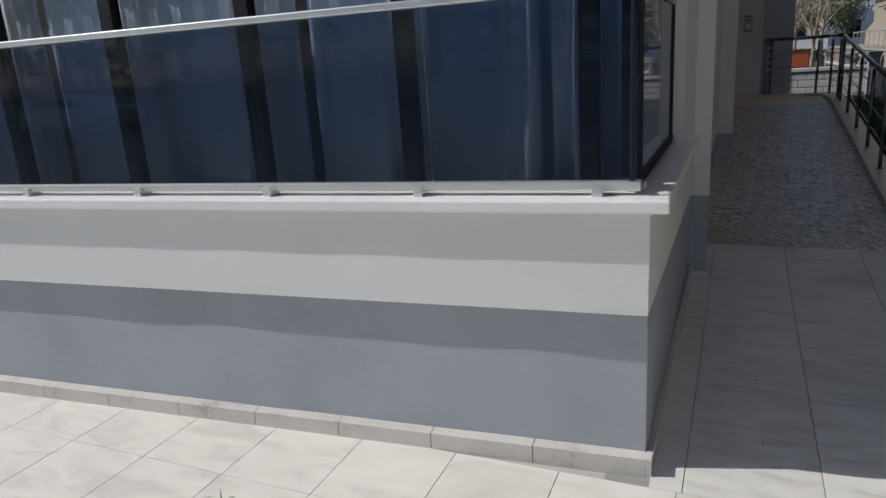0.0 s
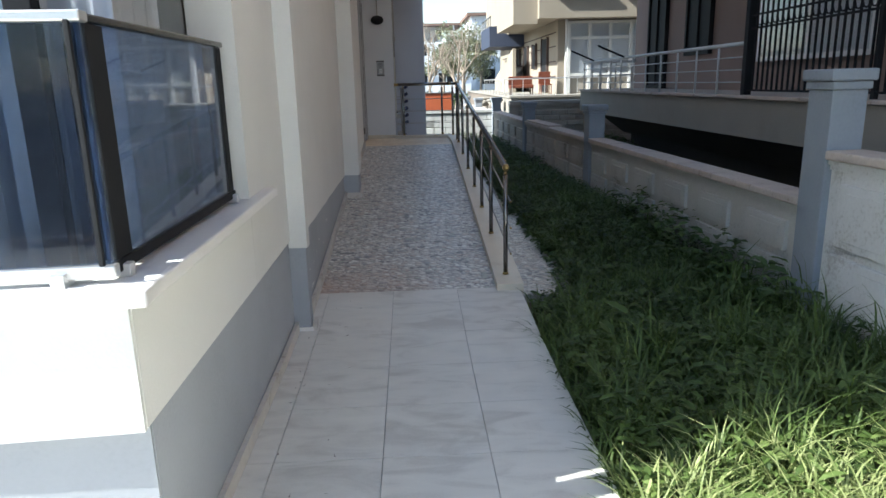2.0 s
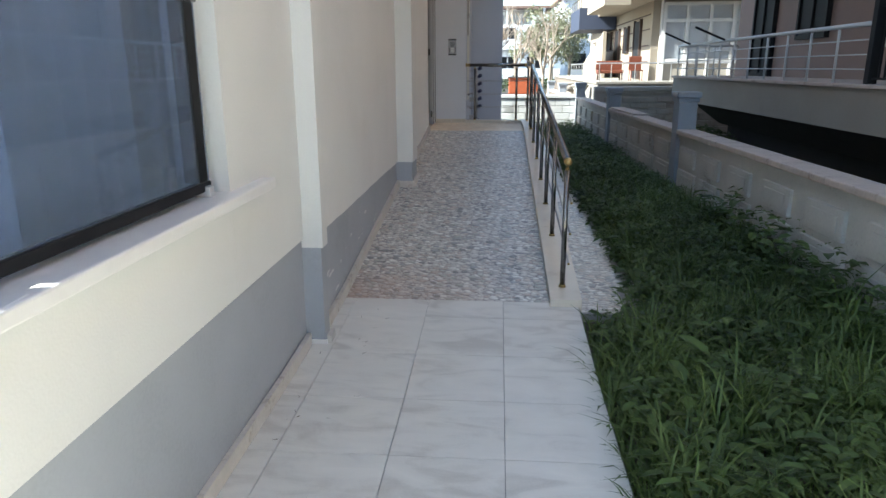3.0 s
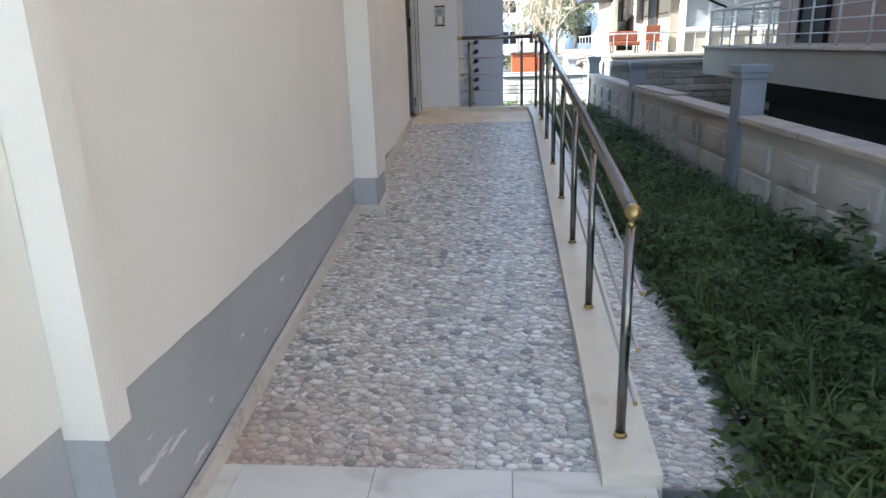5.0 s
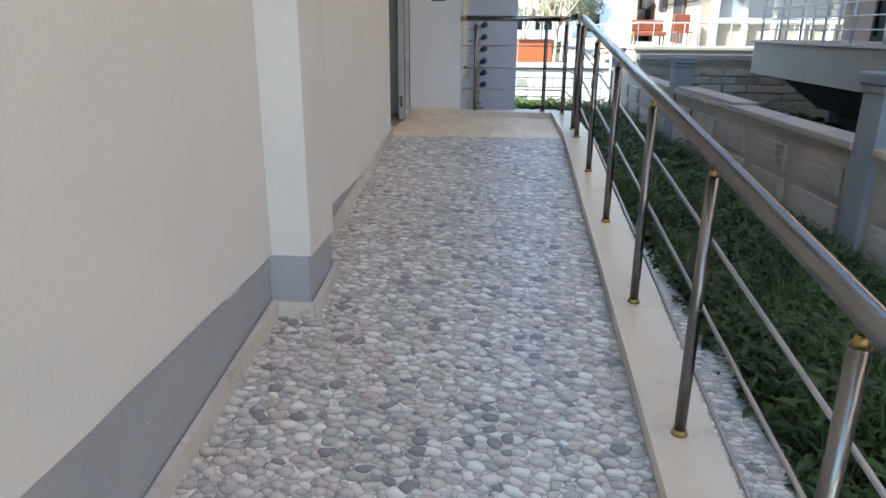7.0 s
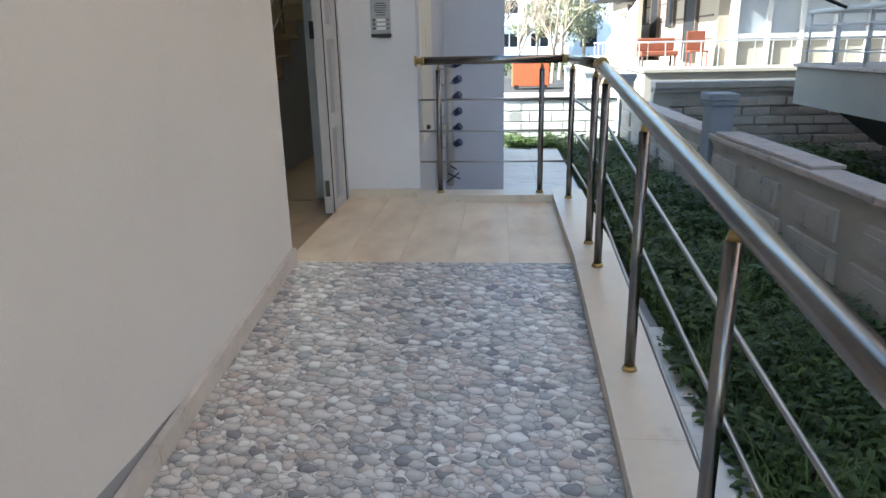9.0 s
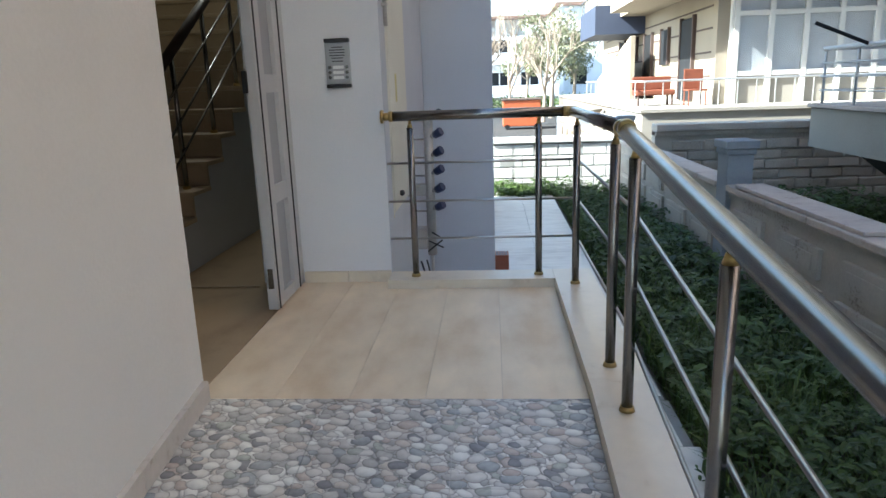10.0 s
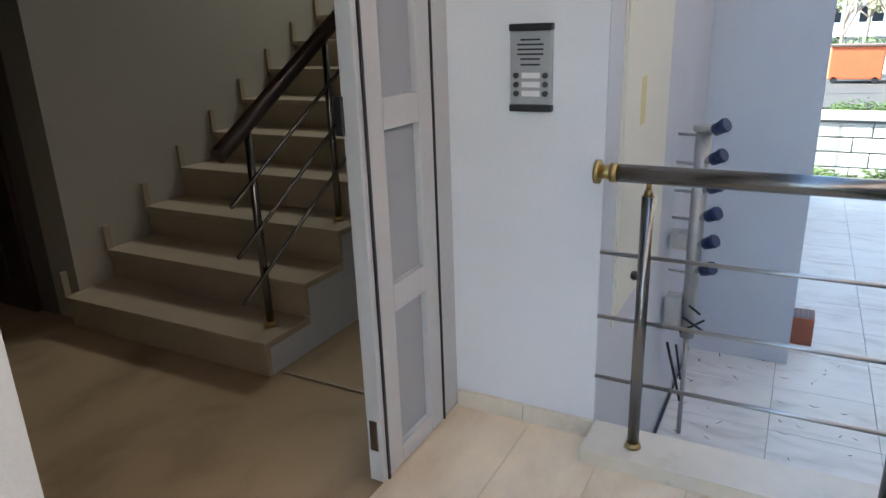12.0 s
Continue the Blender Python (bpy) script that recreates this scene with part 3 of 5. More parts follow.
part("sill_slab", box(bmesh.new(), (SIDE - 0.22, -2.36, 1.06), (SIDE + 0.065, -0.50, 1.108), .008), M["sill_marble"], sill)

# balustrade of tinted glass with a bright top rail
bal = thing("glass_balustrade", "dark tinted glass balustrade with aluminium rails", "balustrade", at=BAY)
part("top_rail", box(bmesh.new(), (-LONG, 0.035, 1.835), (-0.03, 0.095, 1.865), .006), M["bright_alu"], bal, "bright aluminium top rail")
part("bottom_rail", box(bmesh.new(), (-LONG, 0.045, 1.128), (-0.035, 0.085, 1.165), .004), M["bright_alu"], bal)
xs = [-0.04 - 0.81 * i for i in range(9)]
for i in range(8):
    p = part("pane", B((xs[i + 1] + .004, 0.061, 1.166), (xs[i] - .004, 0.069, 1.836)), M["glass"], bal, "dark tinted glass pane")
    p.visible_shadow = False
for i in range(8):
    part("clip", box(bmesh.new(), (-0.21 - .715 * i, 0.02, 1.108), (-0.17 - .715 * i, 0.10, 1.15), .003), M["bright_alu"], bal)
side_bal = thing("glass_balustrade", "dark tinted glass balustrade at the bay's side", "balustrade")
part("top_rail", box(bmesh.new(), (SIDE - .09, -2.36, 1.838), (SIDE - .05, -0.93, 1.863), .006), M["steel"], side_bal, "aluminium top rail")
part("bottom_rail", box(bmesh.new(), (SIDE - .09, -2.36, 1.128), (SIDE - .05, -0.945, 1.165), .004), M["dark_frame"], side_bal)
p = part("pane", B((SIDE - .069, -2.35, 1.166), (SIDE - .061, -0.94, 1.836)), M["glass_side"], side_bal, "dark tinted glass pane")
p.visible_shadow = False
for y in (-2.28, -.99):
    part("clip", box(bmesh.new(), (SIDE - .10, y - .02, 1.108), (SIDE - .03, y + .02, 1.15), .003), M["aluminium"], side_bal)
for i, (x, y) in enumerate(((SIDE - .07, -2.385),)):
    part("corner_post", box(bmesh.new(), (x - .007, y - .007, 1.166), (x + .007, y + .007, 1.84), .002), M["dark_frame"], side_bal)

# sliding windows behind the balustrade, with curtains
win = thing("window_1", "tall glazing with white frames and grey curtains behind the balustrade", "window", kind="structure", at=BAY)
for i in range(9):
    x = -0.235 - 0.742 * i
    part("mullion", box(bmesh.new(), (x - .038, 0.16, 1.0), (x + .038, 0.22, 2.65), .004), M["dark_frame"], win, "black window mullion")
for i in range(8):
    x = -0.235 - 0.742 * i
    p = part("pane", B((x - .703, 0.186, 1.0), (x - .035, 0.194, 2.65)), M["window_glass"], win)
    p.visible_shadow = False
win2 = thing("window_2", "side glazing of the bay with black frame", "window", kind="structure")
for y, h in ((-2.262, .055), (-1.00, .035)):
    part("mullion", box(bmesh.new(), (SIDE - .12, y - h, 1.166), (SIDE - .054, y + h, 1.836), .004), M["dark_frame"], win2)
p = part("pane", B((SIDE - .194, -2.27, 1.0), (SIDE - .186, -1.03, 2.65)), M["window_glass"], win2)
p.visible_shadow = False


def curtain(x0, x1, y, z0, z1, label, mat="curtain"):
    bm = bmesh.new()
    fold = .035 if mat == "curtain" else .008
    n = int((x1 - x0) / .02)
    rows = []
    for z in (z0, z1):
        rows.append([bm.verts.new((x0 + (x1 - x0) * k / n, y + fold * math.sin(k * .9) + fold * .35 * math.sin(k * .37), z)) for k in range(n + 1)])
    for k in range(n):
        bm.faces.new((rows[0][k], rows[0][k + 1], rows[1][k + 1], rows[1][k]))
    ob = tagged(part("curtain", bm, M[mat], None, "", True), label, "curtain", "curtains in the bay")
    ob.matrix_basis = BAY
    mod = ob.modifiers.new("thickness", "SOLIDIFY")
    mod.thickness = .004
    return ob


for a, b in ((-.40, -.28), (-.61, -.45), (-1.16, -1.06), (-1.92, -1.80), (-2.62, -2.50), (-3.40, -3.24), (-4.3, -3.95), (-5.2, -4.8), (-6.3, -5.8)):
    curtain(a, b, .34, 1.0, 2.6, "white hanging curtain behind the bay glass")
for a, b in ((-1.56, -.08), (-3.15, -1.62), (-6.4, -3.2)):
    curtain(a, b, .46, 1.0, 2.6, "grey-blue drawn blackout curtain behind the bay glass", "blackout")

def side_curtain(y0, y1, x):
    bm = bmesh.new()
    n = int((y1 - y0) / .02)
    rows = [[bm.verts.new((x + .03 * math.sin(k * .9), y0 + (y1 - y0) * k / n, z)) for k in range(n + 1)] for z in (1.0, 2.6)]
    for k in range(n):
        bm.faces.new((rows[0][k], rows[0][k + 1], rows[1][k + 1], rows[1][k]))
    ob = tagged(part("curtain", bm, M["curtain"], None, "", True), "grey hanging curtain behind the side glass", "curtain", "curtains in the bay")
    ob.modifiers.new("thickness", "SOLIDIFY").thickness = .004


side_curtain(-2.2, -.98, SIDE - .32)

# front skirting
for k in range(14):
    t_ = part("skirting_tile", B((-.46 * k - .458, -.012, -.06), (-.46 * k - .002, .064, .045)), M["skirting"], skirt)
    t_.matrix_basis = BAY
part("skirting_tile", B((-.0005, -.012, -.06), (.022, .07, .046)), M["skirting"], skirt).matrix_basis = BAY

# ---------------------------------------------------------------- ramp kerb
kerb = thing("ramp_kerb", "cream marble kerb beside the ramp and landing", "kerb", kind="structure")
seg = [0.70, 2.1, 3.5, 4.9, RAMP1 + .02]


def kerb_z(y):
    return ramp_z(y) + .055


for a, b in zip(seg, seg[1:]):
    bm = bmesh.new()
    prism(bm, [(a + .001, -0.2), (b - .001, -0.2), (b - .001, kerb_z(b)), (a + .001, kerb_z(a))], CURB_L, CURB_R, "x")
    part("kerb_stone", bm, M["cream_marble"], kerb)
part("kerb_stone", B((CURB_L, RAMP1 + .021, -0.2), (CURB_R, 7.72, LAND + .05)), M["cream_marble"], kerb)
part("kerb_stone", B((ENTRY_X + .002, 7.54, LAND - .01), (CURB_L - .001, 7.72, LAND + .048)), M["cream_marble"], kerb)

# ---------------------------------------------------------------- steel railing
POSTS = [0.905, 1.89, 2.72, 3.54, 4.41, 5.26, 6.08]
PX, HEAD = 0.402, 0.822
rail = thing("handrail", "brushed steel ramp railing with brass fittings", "railing")


def post(x, y, z, r=.0178):
    p = part("post", T((x, y, z), (x, y, z + HEAD - .02), r, 18), M["steel"], rail, "", True)
    part("foot", T((x, y, z), (x, y, z + .016), .026, 18, .021), M["brass"], p, "brass foot collar", True)
    bm = T((x, y, z + HEAD - .02), (x, y, z + HEAD + .0), .0150, 16, .009)
    tube(bm, (x, y, z + HEAD), (x, y, z + HEAD + .022), .0075, 12)
    part("fitting", bm, M["brass"], p, "brass fitting under the handrail", True)


for y in POSTS:
    post(PX, y, kerb_z(y))
for x, y in ((PX, 6.40), (PX, 7.44), (.228, 7.62), (-.438, 7.62)):
    post(x, y, LAND + .049)
RT = .862                                    # centre of the handrail above the kerb


def rail_z(y):
    return kerb_z(y) + RT


Z1 = LAND + .049 + RT
bend = RAMP1 + .02
part("grip", T((PX, .885, rail_z(.885)), (PX, bend, Z1), .0255, 24), M["steel"], rail, "", True)
bm = T((PX, bend, Z1), (PX, 7.62, Z1), .0255, 24)
ball(bm, (PX, bend, Z1), .0255)
part("grip", bm, M["steel"], rail, "", True)
bm = T((PX, 7.62, Z1), (-.535, 7.62, Z1), .0255, 24)
ball(bm, (PX, 7.62, Z1), .0255)
part("grip", bm, M["steel"], rail, "", True)
part("end_ball", ball(T((PX, .872, rail_z(.872)), (PX, .892, rail_z(.892)), .0265, 20), (PX, .872, rail_z(.872)), .0262), M["brass"], rail, "polished brass end ball", True)
for c, d in (((PX, bend + .02, Z1), (0, .03, 0)), ((PX, bend - .05, rail_z(bend - .05)), (0, .03, .0036)), ((PX - .02, 7.62, Z1), (-.03, 0, 0)), ((PX, 7.57, Z1), (0, .03, 0)), ((-.545, 7.62, Z1), (.02, 0, 0))):
    part("collar", T(c, Vector(c) + Vector(d), .0275, 22), M["brass"], rail, "brass collar", True)
bm = T((ENTRY_X, 7.62, Z1), (-.53, 7.62, Z1), .020, 16)
tube(bm, (ENTRY_X - .002, 7.62, Z1), (ENTRY_X + .012, 7.62, Z1), .034, 20)
part("wall_flange", bm, M["brass"], rail, "brass wall flange", True)
for h in (.205, .41, .615):
    bx = PX + .026
    part("bar", T((bx, .80, kerb_z(.80) + h), (bx, bend, LAND + .049 + h), .0065, 10), M["bar_steel"], rail, "", True)
    part("bar", T((bx, bend, LAND + .049 + h), (bx, 7.645, LAND + .049 + h), .0065, 10), M["bar_steel"], rail, "", True)
    part("bar", T((bx, 7.646, LAND + .049 + h), (-.572, 7.646, LAND + .049 + h), .0065, 10), M["bar_steel"], rail, "", True)
    part("bar_end", ball(bmesh.new(), (bx, .80, kerb_z(.80) + h), .009, 12), M["brass"], rail, "", True)

# ---------------------------------------------------------------- entrance door
door = thing("door_1", "grey aluminium entrance door with frosted panes, main leaf open", "door", kind="structure")
DX = -1.125
part("door_frame", B((WALL - .10, 7.565, LAND), (WALL + .005, 7.70, 3.05)), M["door_grey"], door)
part("door_frame", B((WALL - .10, RAMP1 + .002, 2.98), (WALL - .01, 7.564, 3.05)), M["door_grey"], door)
part("door_frame", B((WALL - .16, RAMP1 - .001, LAND), (WALL - .11, RAMP1 + .012, 2.979)), M["door_grey"], door)
ys, ye = 7.175, 7.56
leaf = part("leaf", B((DX, ys, LAND + .012), (DX + .05, ys + .115, 2.96), .003), M["door_grey"], door, "narrow fixed leaf of grey aluminium")
part("stile", B((DX, ye - .08, LAND + .012), (DX + .05, ye, 2.96), .003), M["door_grey"], leaf)
zs = [LAND + .012, .80, 1.25, 1.335, 1.78, 1.865, 2.31, 2.395, 2.85, 2.96]
for k in range(0, 10, 2):
    part("crossbar", B((DX + .001, ys + .116, zs[k]), (DX + .049, ye - .081, zs[k + 1])), M["door_grey"], leaf)
for k in range(1, 9, 2):
    part("pane", B((DX + .018, ys + .116, zs[k]), (DX + .028, ye - .081, zs[k + 1])), M["frosted"], leaf, "frosted glass pane")
part("lock_plate", box(bmesh.new(), (DX + .012, ys - .004, LAND + .12), (DX + .038, ys + .002, LAND + .22), .001), M["steel"], leaf, "steel bolt plate")
part("lock_catch", box(bmesh.new(), (DX - .018, ys - .010, 1.78), (DX + .008, ys - .0005, 1.88), .003), M["black_plastic"], leaf, "black lock catch")
part("gasket", B((DX + .051, ys + .02, LAND + .013), (DX + .056, ys + .03, 2.955)), M["black_plastic"], leaf)
part("gasket", B((DX + .046, ye + .0005, LAND + .013), (DX + .056, ye + .0045, 2.96)), M["black_plastic"], leaf)
leaf2 = part("leaf", B((-2.25, 6.09, LAND + .012), (-1.34, 6.14, 2.96), .003), M["door_grey"], door, "main leaf swung open into the hall")
part("pane", B((-2.12, 6.141, LAND + .2), (-1.47, 6.145, 2.8)), M["frosted"], leaf2)

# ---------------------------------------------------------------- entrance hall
solid("floor_hall", B((-8.9, 5.9, LAND - .3), (-1.094, 10.9, LAND - .004)), M["hall_floor"], "brown travertine floor of the entrance hall, darkened for its shade", "floor")
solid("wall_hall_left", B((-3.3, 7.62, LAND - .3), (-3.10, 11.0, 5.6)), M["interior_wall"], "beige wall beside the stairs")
solid("wall_hall_corner", B((-8.9, 7.62, LAND - .3), (-3.303, 7.8, 5.6)), M["hall_shade"], "hall wall at the corridor, darkened for its shade")
# no door is known here; its dark brown stands in for shade
hd_ = solid("door_2", B((-4.6, 7.585, LAND - .003), (-3.44, 7.619, 2.90), .006), M["dark_wood"], "assumed dark brown door standing in for the hall corner's shade", "door")
part("door_panel", B((-4.45, 7.575, LAND + .15), (-3.60, 7.584, 1.65), .004), M["dark_wood"], hd_)
part("door_panel", B((-4.45, 7.575, 1.80), (-3.60, 7.584, 2.75), .004), M["dark_wood"], hd_)
# unseen, and set close to the door so less light bounces around
solid("wall_hall_front", B((-8.9, 5.85, LAND - .3), (-1.325, 6.05, 5.6)), M["hall_shade"], "front wall of the entrance hall")
solid("wall_hall_end", B((-8.99, 5.85, LAND - .3), (-8.9, 7.8, 5.6)), M["hall_shade"], "end wall of the dark corridor")
solid("wall_hall_right", B((-1.32, 7.953, LAND - .3), (-1.12, 11.0, 5.6)), M["hall_shade"], "wall beside the staircase, darkened for its shade")
for k, (x0, x1, z0, z1) in enumerate(((-3.3, -1.1, LAND - .3, 4.55), (-3.3, -1.1, 5.45, 5.6), (-3.3, -2.95, 4.55, 5.45), (-1.45, -1.1, 4.55, 5.45))):
    solid("wall_hall_back_%d" % (k + 1), B((x0, 11.0, z0), (x1, 11.2, z1)), M["interior_wall"], "back wall of the stairwell round its window")
solid("ceiling_hall", B((-8.9, 5.85, 3.1), (-1.33, 8.5, 3.5)), M["hall_shade"], "entrance hall ceiling, darkened for its shade", "ceiling")
solid("ceiling_stairwell", B((-3.3, 8.4, 5.6), (-1.1, 11.2, 5.8)), M["white_plaster"], "white ceiling of the stairwell", "ceiling")

# unseen header, added to stop light leaking in over the ceiling
solid("wall_stair_header", B((-3.3, 8.4, 3.5), (-1.1, 8.5, 5.6)), M["interior_wall"], "unseen beige wall added above the hall ceiling against stray light")
# area lamp added in the unseen, assumed stair window to brighten the wall
day = new("stair_window_light", bpy.data.lights.new("stair_window_light", "AREA"))
day.data.shape, day.data.size, day.data.size_y, day.data.energy, day.data.color = "RECTANGLE", 1.4, .85, 7.0, (1.0, .96, .88)
day.matrix_world = look((-2.2, 10.98, 5.0), (-2.8, 8.0, 2.2))
stairs = thing("stairs", "marble staircase with steel balustrade rising from the hall", "stairs", kind="structure")
SY, RISE, GO, SXR, SXL = 7.555, .158, .262, -1.862, -3.10
for k in range(12):
    y, z = SY + GO * k, LAND + RISE * k
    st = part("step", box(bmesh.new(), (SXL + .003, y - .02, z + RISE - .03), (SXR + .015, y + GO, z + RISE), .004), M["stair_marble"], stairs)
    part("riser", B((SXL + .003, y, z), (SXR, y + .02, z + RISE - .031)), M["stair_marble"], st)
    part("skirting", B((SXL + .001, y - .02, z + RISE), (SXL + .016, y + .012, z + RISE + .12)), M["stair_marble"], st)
bm = bmesh.new()
prof = [(SY + .021, LAND - .1)]
for k in range(12):
    prof += [(SY + .021 + GO * k, LAND + RISE * (k + 1) - .031), (SY + .021 + GO * (k + 1), LAND + RISE * (k + 1) - .031)]
prof += [(SY + .021 + GO * 12, LAND - .1)]
prism(bm, prof, SXL + .002, SXR - .004, "x")
part("stringer", bm, M["blue_plaster"], stairs, "blue-grey painted side of the stairs")
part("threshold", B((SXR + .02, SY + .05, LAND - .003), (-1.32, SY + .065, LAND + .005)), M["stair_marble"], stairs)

srail = thing("stair_handrail", "steel stair railing with dark wooden grip", "railing")
sx = -1.95
slope = RISE / GO


def s_z(y):
    return LAND + RISE + (y - SY) * slope


for k in (0, 2, 4, 6):
    y = SY + .13 + GO * k
    z = LAND + RISE * (k + 1)
    p = part("baluster", T((sx, y, z), (sx, y, s_z(y) + .74), .016, 14), M["steel"], srail, "", True)
    part("foot", T((sx, y, z), (sx, y, z + .02), .026, 14), M["brass"], p, "", True)
for h in (.165, .355, .555):
    part("bar", T((sx + .02, SY - .02, s_z(SY - .02) + h), (sx + .02, SY + 2.2, s_z(SY + 2.2) + h), .008, 10), M["steel"], srail, "", True)
part("grip", T((sx, SY - .03, s_z(SY - .03) + .755), (sx, SY + 2.4, s_z(SY + 2.4) + .755), .032, 18), M["dark_wood"], srail, "dark wooden grip", True)

# ---------------------------------------------------------------- intercom and fittings on the entry wall
ic = thing("intercom", "silver intercom panel with six buttons beside the door", "intercom", at=pose(-.808, ENTRY_Y, 1.915))
W2, H2 = .064, .125
part("plate", box(bmesh.new(), (-W2, -.022, -H2 + .02), (W2, 0, H2 - .02), .003), M["silver_plate"], ic)
part("cap", box(bmesh.new(), (-W2 - .002, -.026, H2 - .02), (W2 + .002, 0, H2), .003), M["black_plastic"], ic, "black plastic end cap")
part("cap", box(bmesh.new(), (-W2 - .002, -.026, -H2), (W2 + .002, 0, -H2 + .02), .003), M["black_plastic"], ic, "black plastic end cap")
for k in range(5):
    w = .040 if k in (1, 2, 3) else .030
    part("speaker_slot", B((-w, -.0235, .078 - .0135 * k), (w, -.020, .083 - .0135 * k)), M["black_plastic"], ic)
part("mark", B((-.03, -.0233, .008), (.03, -.021, .013)), M["black_plastic"], ic)
for k in range(3):
    z = -.020 - .026 * k
    part("name_card", B((-.026, -.0245, z - .008), (.030, -.021, z + .008)), M["white_label"], ic, "white name card")
    for sgn in (-1, 1):
        part("button", T((sgn * .045 + .002, -.029, z), (sgn * .045 + .002, -.02, z), .0085, 12), M["steel"], ic, "", True)

lamp = thing("wall_lamp", "dark oval bulkhead lamp with conduit on the entry wall", "lamp")
bm = ball(bmesh.new(), (0, 0, 0), .1, 18)
bmesh.ops.scale(bm, vec=(1.1, .55, .75), verts=bm.verts[:])
bmesh.ops.translate(bm, vec=(-.83, ENTRY_Y - .03, 2.70), verts=bm.verts[:])
part("globe", bm, M["dark_frame"], lamp, "", True)
part("conduit", T((-.83, ENTRY_Y - .012, 2.76), (-.83, ENTRY_Y - .012, 3.45), .010, 10), M["galvanised"], lamp)

cd = thing("cable_conduit", "grey plastic conduit with a junction box at the wall corner", "conduit")
part("pipe", T((ENTRY_X + .022, 7.80, 2.10), (ENTRY_X + .022, 7.80, 3.45), .011, 10), M["galvanised"], cd, "", True)
part("junction_box", box(bmesh.new(), (ENTRY_X + .004, 7.765, 2.36), (ENTRY_X + .045, 7.835, 2.43), .005), M["galvanised"], cd)
for z_ in (2.2, 2.8, 3.3):
    part("clip", box(bmesh.new(), (ENTRY_X + .004, 7.785, z_), (ENTRY_X + .036, 7.815, z_ + .018), .003), M["galvanised"], cd)

# meter cabinet door in the recess wall
cab = thing("meter_cabinet", "cream metal meter cabinet door set in the recess wall", "cabinet", at=pose(ENTRY_X - .01, 0, 0))
part("door", box(bmesh.new(), (-.005, 7.885, 1.08), (.024, 8.62, 2.95), .003), M["panel_cream"], cab)
part("frame", B((-.004, 7.862, 1.05), (.018, 7.882, 2.98)), M["panel_cream"], cab)
part("frame", B((-.004, 8.623, 1.05), (.018, 8.645, 2.98)), M["panel_cream"], cab)
part("sticker", B((.0242, 8.10, 1.70), (.0255, 8.17, 1.86)), M["yellowed"], cab, "yellowed warning sticker")
part("knob", ball(bmesh.new(), (.036, 8.10, 1.16), .018, 12), M["black_plastic"], cab, "black knob", True)

# water riser with six blue valve caps
riser = thing("water_riser", "galvanised water riser with six blue meter caps", "pipe", at=pose(-.47, 8.98, 0))
part("pipe", T((0, 0, .55), (0, 0, 1.56), .034, 16), M["galvanised"], riser, "", True)
part("pipe_cap", T((0, 0, 1.56), (0, 0, 1.585), .048, 16), M["galvanised"], riser, "", True)
part("stand", T((.0, 0, .0), (0, 0, .55), .012, 10), M["galvanised"], riser, "", True)
part("stand", T((-.09, 0, .50), (.0, -.06, .22), .007, 8), M["black_plastic"], riser, "", True)
for k in range(6):
    z = 1.57 - .132 * k
    v = part("valve", T((.015, -.01, z - .01), (.06, -.03, z + .012), .02, 12), M["galvanised"], riser, "", True)
    part("cap", T((.048, -.026, z + .0), (.092, -.05, z + .026), .028, 14, .031), M["blue_plastic"], v, "dark blue plastic cap", True)
    part("cap_rim", T((.086, -.047, z + .023), (.098, -.053, z + .030), .034, 14, .029), M["blue_plastic"], v, "", True)
    part("arm", T((-.112, .02, z - .03), (.01, 0, z - .03), .007, 8), M["galvanised"], v, "", True)
part("bracket", box(bmesh.new(), (-.112, -.03, 1.0), (-.03, .06, 1.08), .004), M["galvanised"], riser)
part("bracket", box(bmesh.new(), (-.112, -.05, .60), (-.03, .05, .76), .01), M["galvanised"], riser)
for a, b in (((-.02, -.03, .66), (.09, -.08, .62)), ((-.03, -.03, .58), (.08, -.05, .67)), ((-.04, -.05, .52), (.0, -.10, .36)), ((-.05, .0, .75), (.06, -.06, .70))):
    part("lever", T(a, b, .006, 8), M["black_plastic"], riser)

brick = thing("hollow_brick", "red hollow clay brick standing on the tiles", "brick", at=pose(.065, 10.42, -.005))
bm = bmesh.new()
box(bm, (-.066, -.09, 0), (.066, .09, .19), .003)
part("body", bm, M["brick_red"], brick)
# holes are thin black plates, in place of their inner shade
for i in range(4):
    for j in range(3):
        part("hole", B((-.055 + .029 * i, -.075 + .052 * j, .186), (-.033 + .029 * i, -.035 + .052 * j, .1915)), M["black_plastic"], brick)


# ---------------------------------------------------------------- garden wall
GW = pose(2.36, 0.20, 0, 0, 0, 1.2)        # runs along local y
PIERS = [(-.10, 1.68), (5.40, 1.29), (10.38, 1.20), (15.3, 1.20), (19.6, 1.10), (23.6, 1.10)]
TOPS = [(-12.0, -.23, 1.17, 1.17), (.03, 5.27, .82, .82), (5.53, 10.25, .82, .80), (10.51, 15.17, .80, .82), (15.43, 19.47, .78, .78), (19.73, 23.47, .78, .78)]


def pier(y, top):
    p = thing("wall_pier", "blue-grey painted garden wall pier with moulded cap", "pier", "garden wall piers", at=GW @ pose(0, y, 0))
    part("shaft", box(bmesh.new(), (0, -.13, -.2), (.235, .13, top - .13), .006), M["pier_blue"], p)
    part("necking", box(bmesh.new(), (-.018, -.148, top - .13), (.253, .148, top - .075), .012), M["pier_blue"], p)
    part("cap", box(bmesh.new(), (-.036, -.166, top - .075), (.271, .166, top), .012), M["pier_blue"], p)


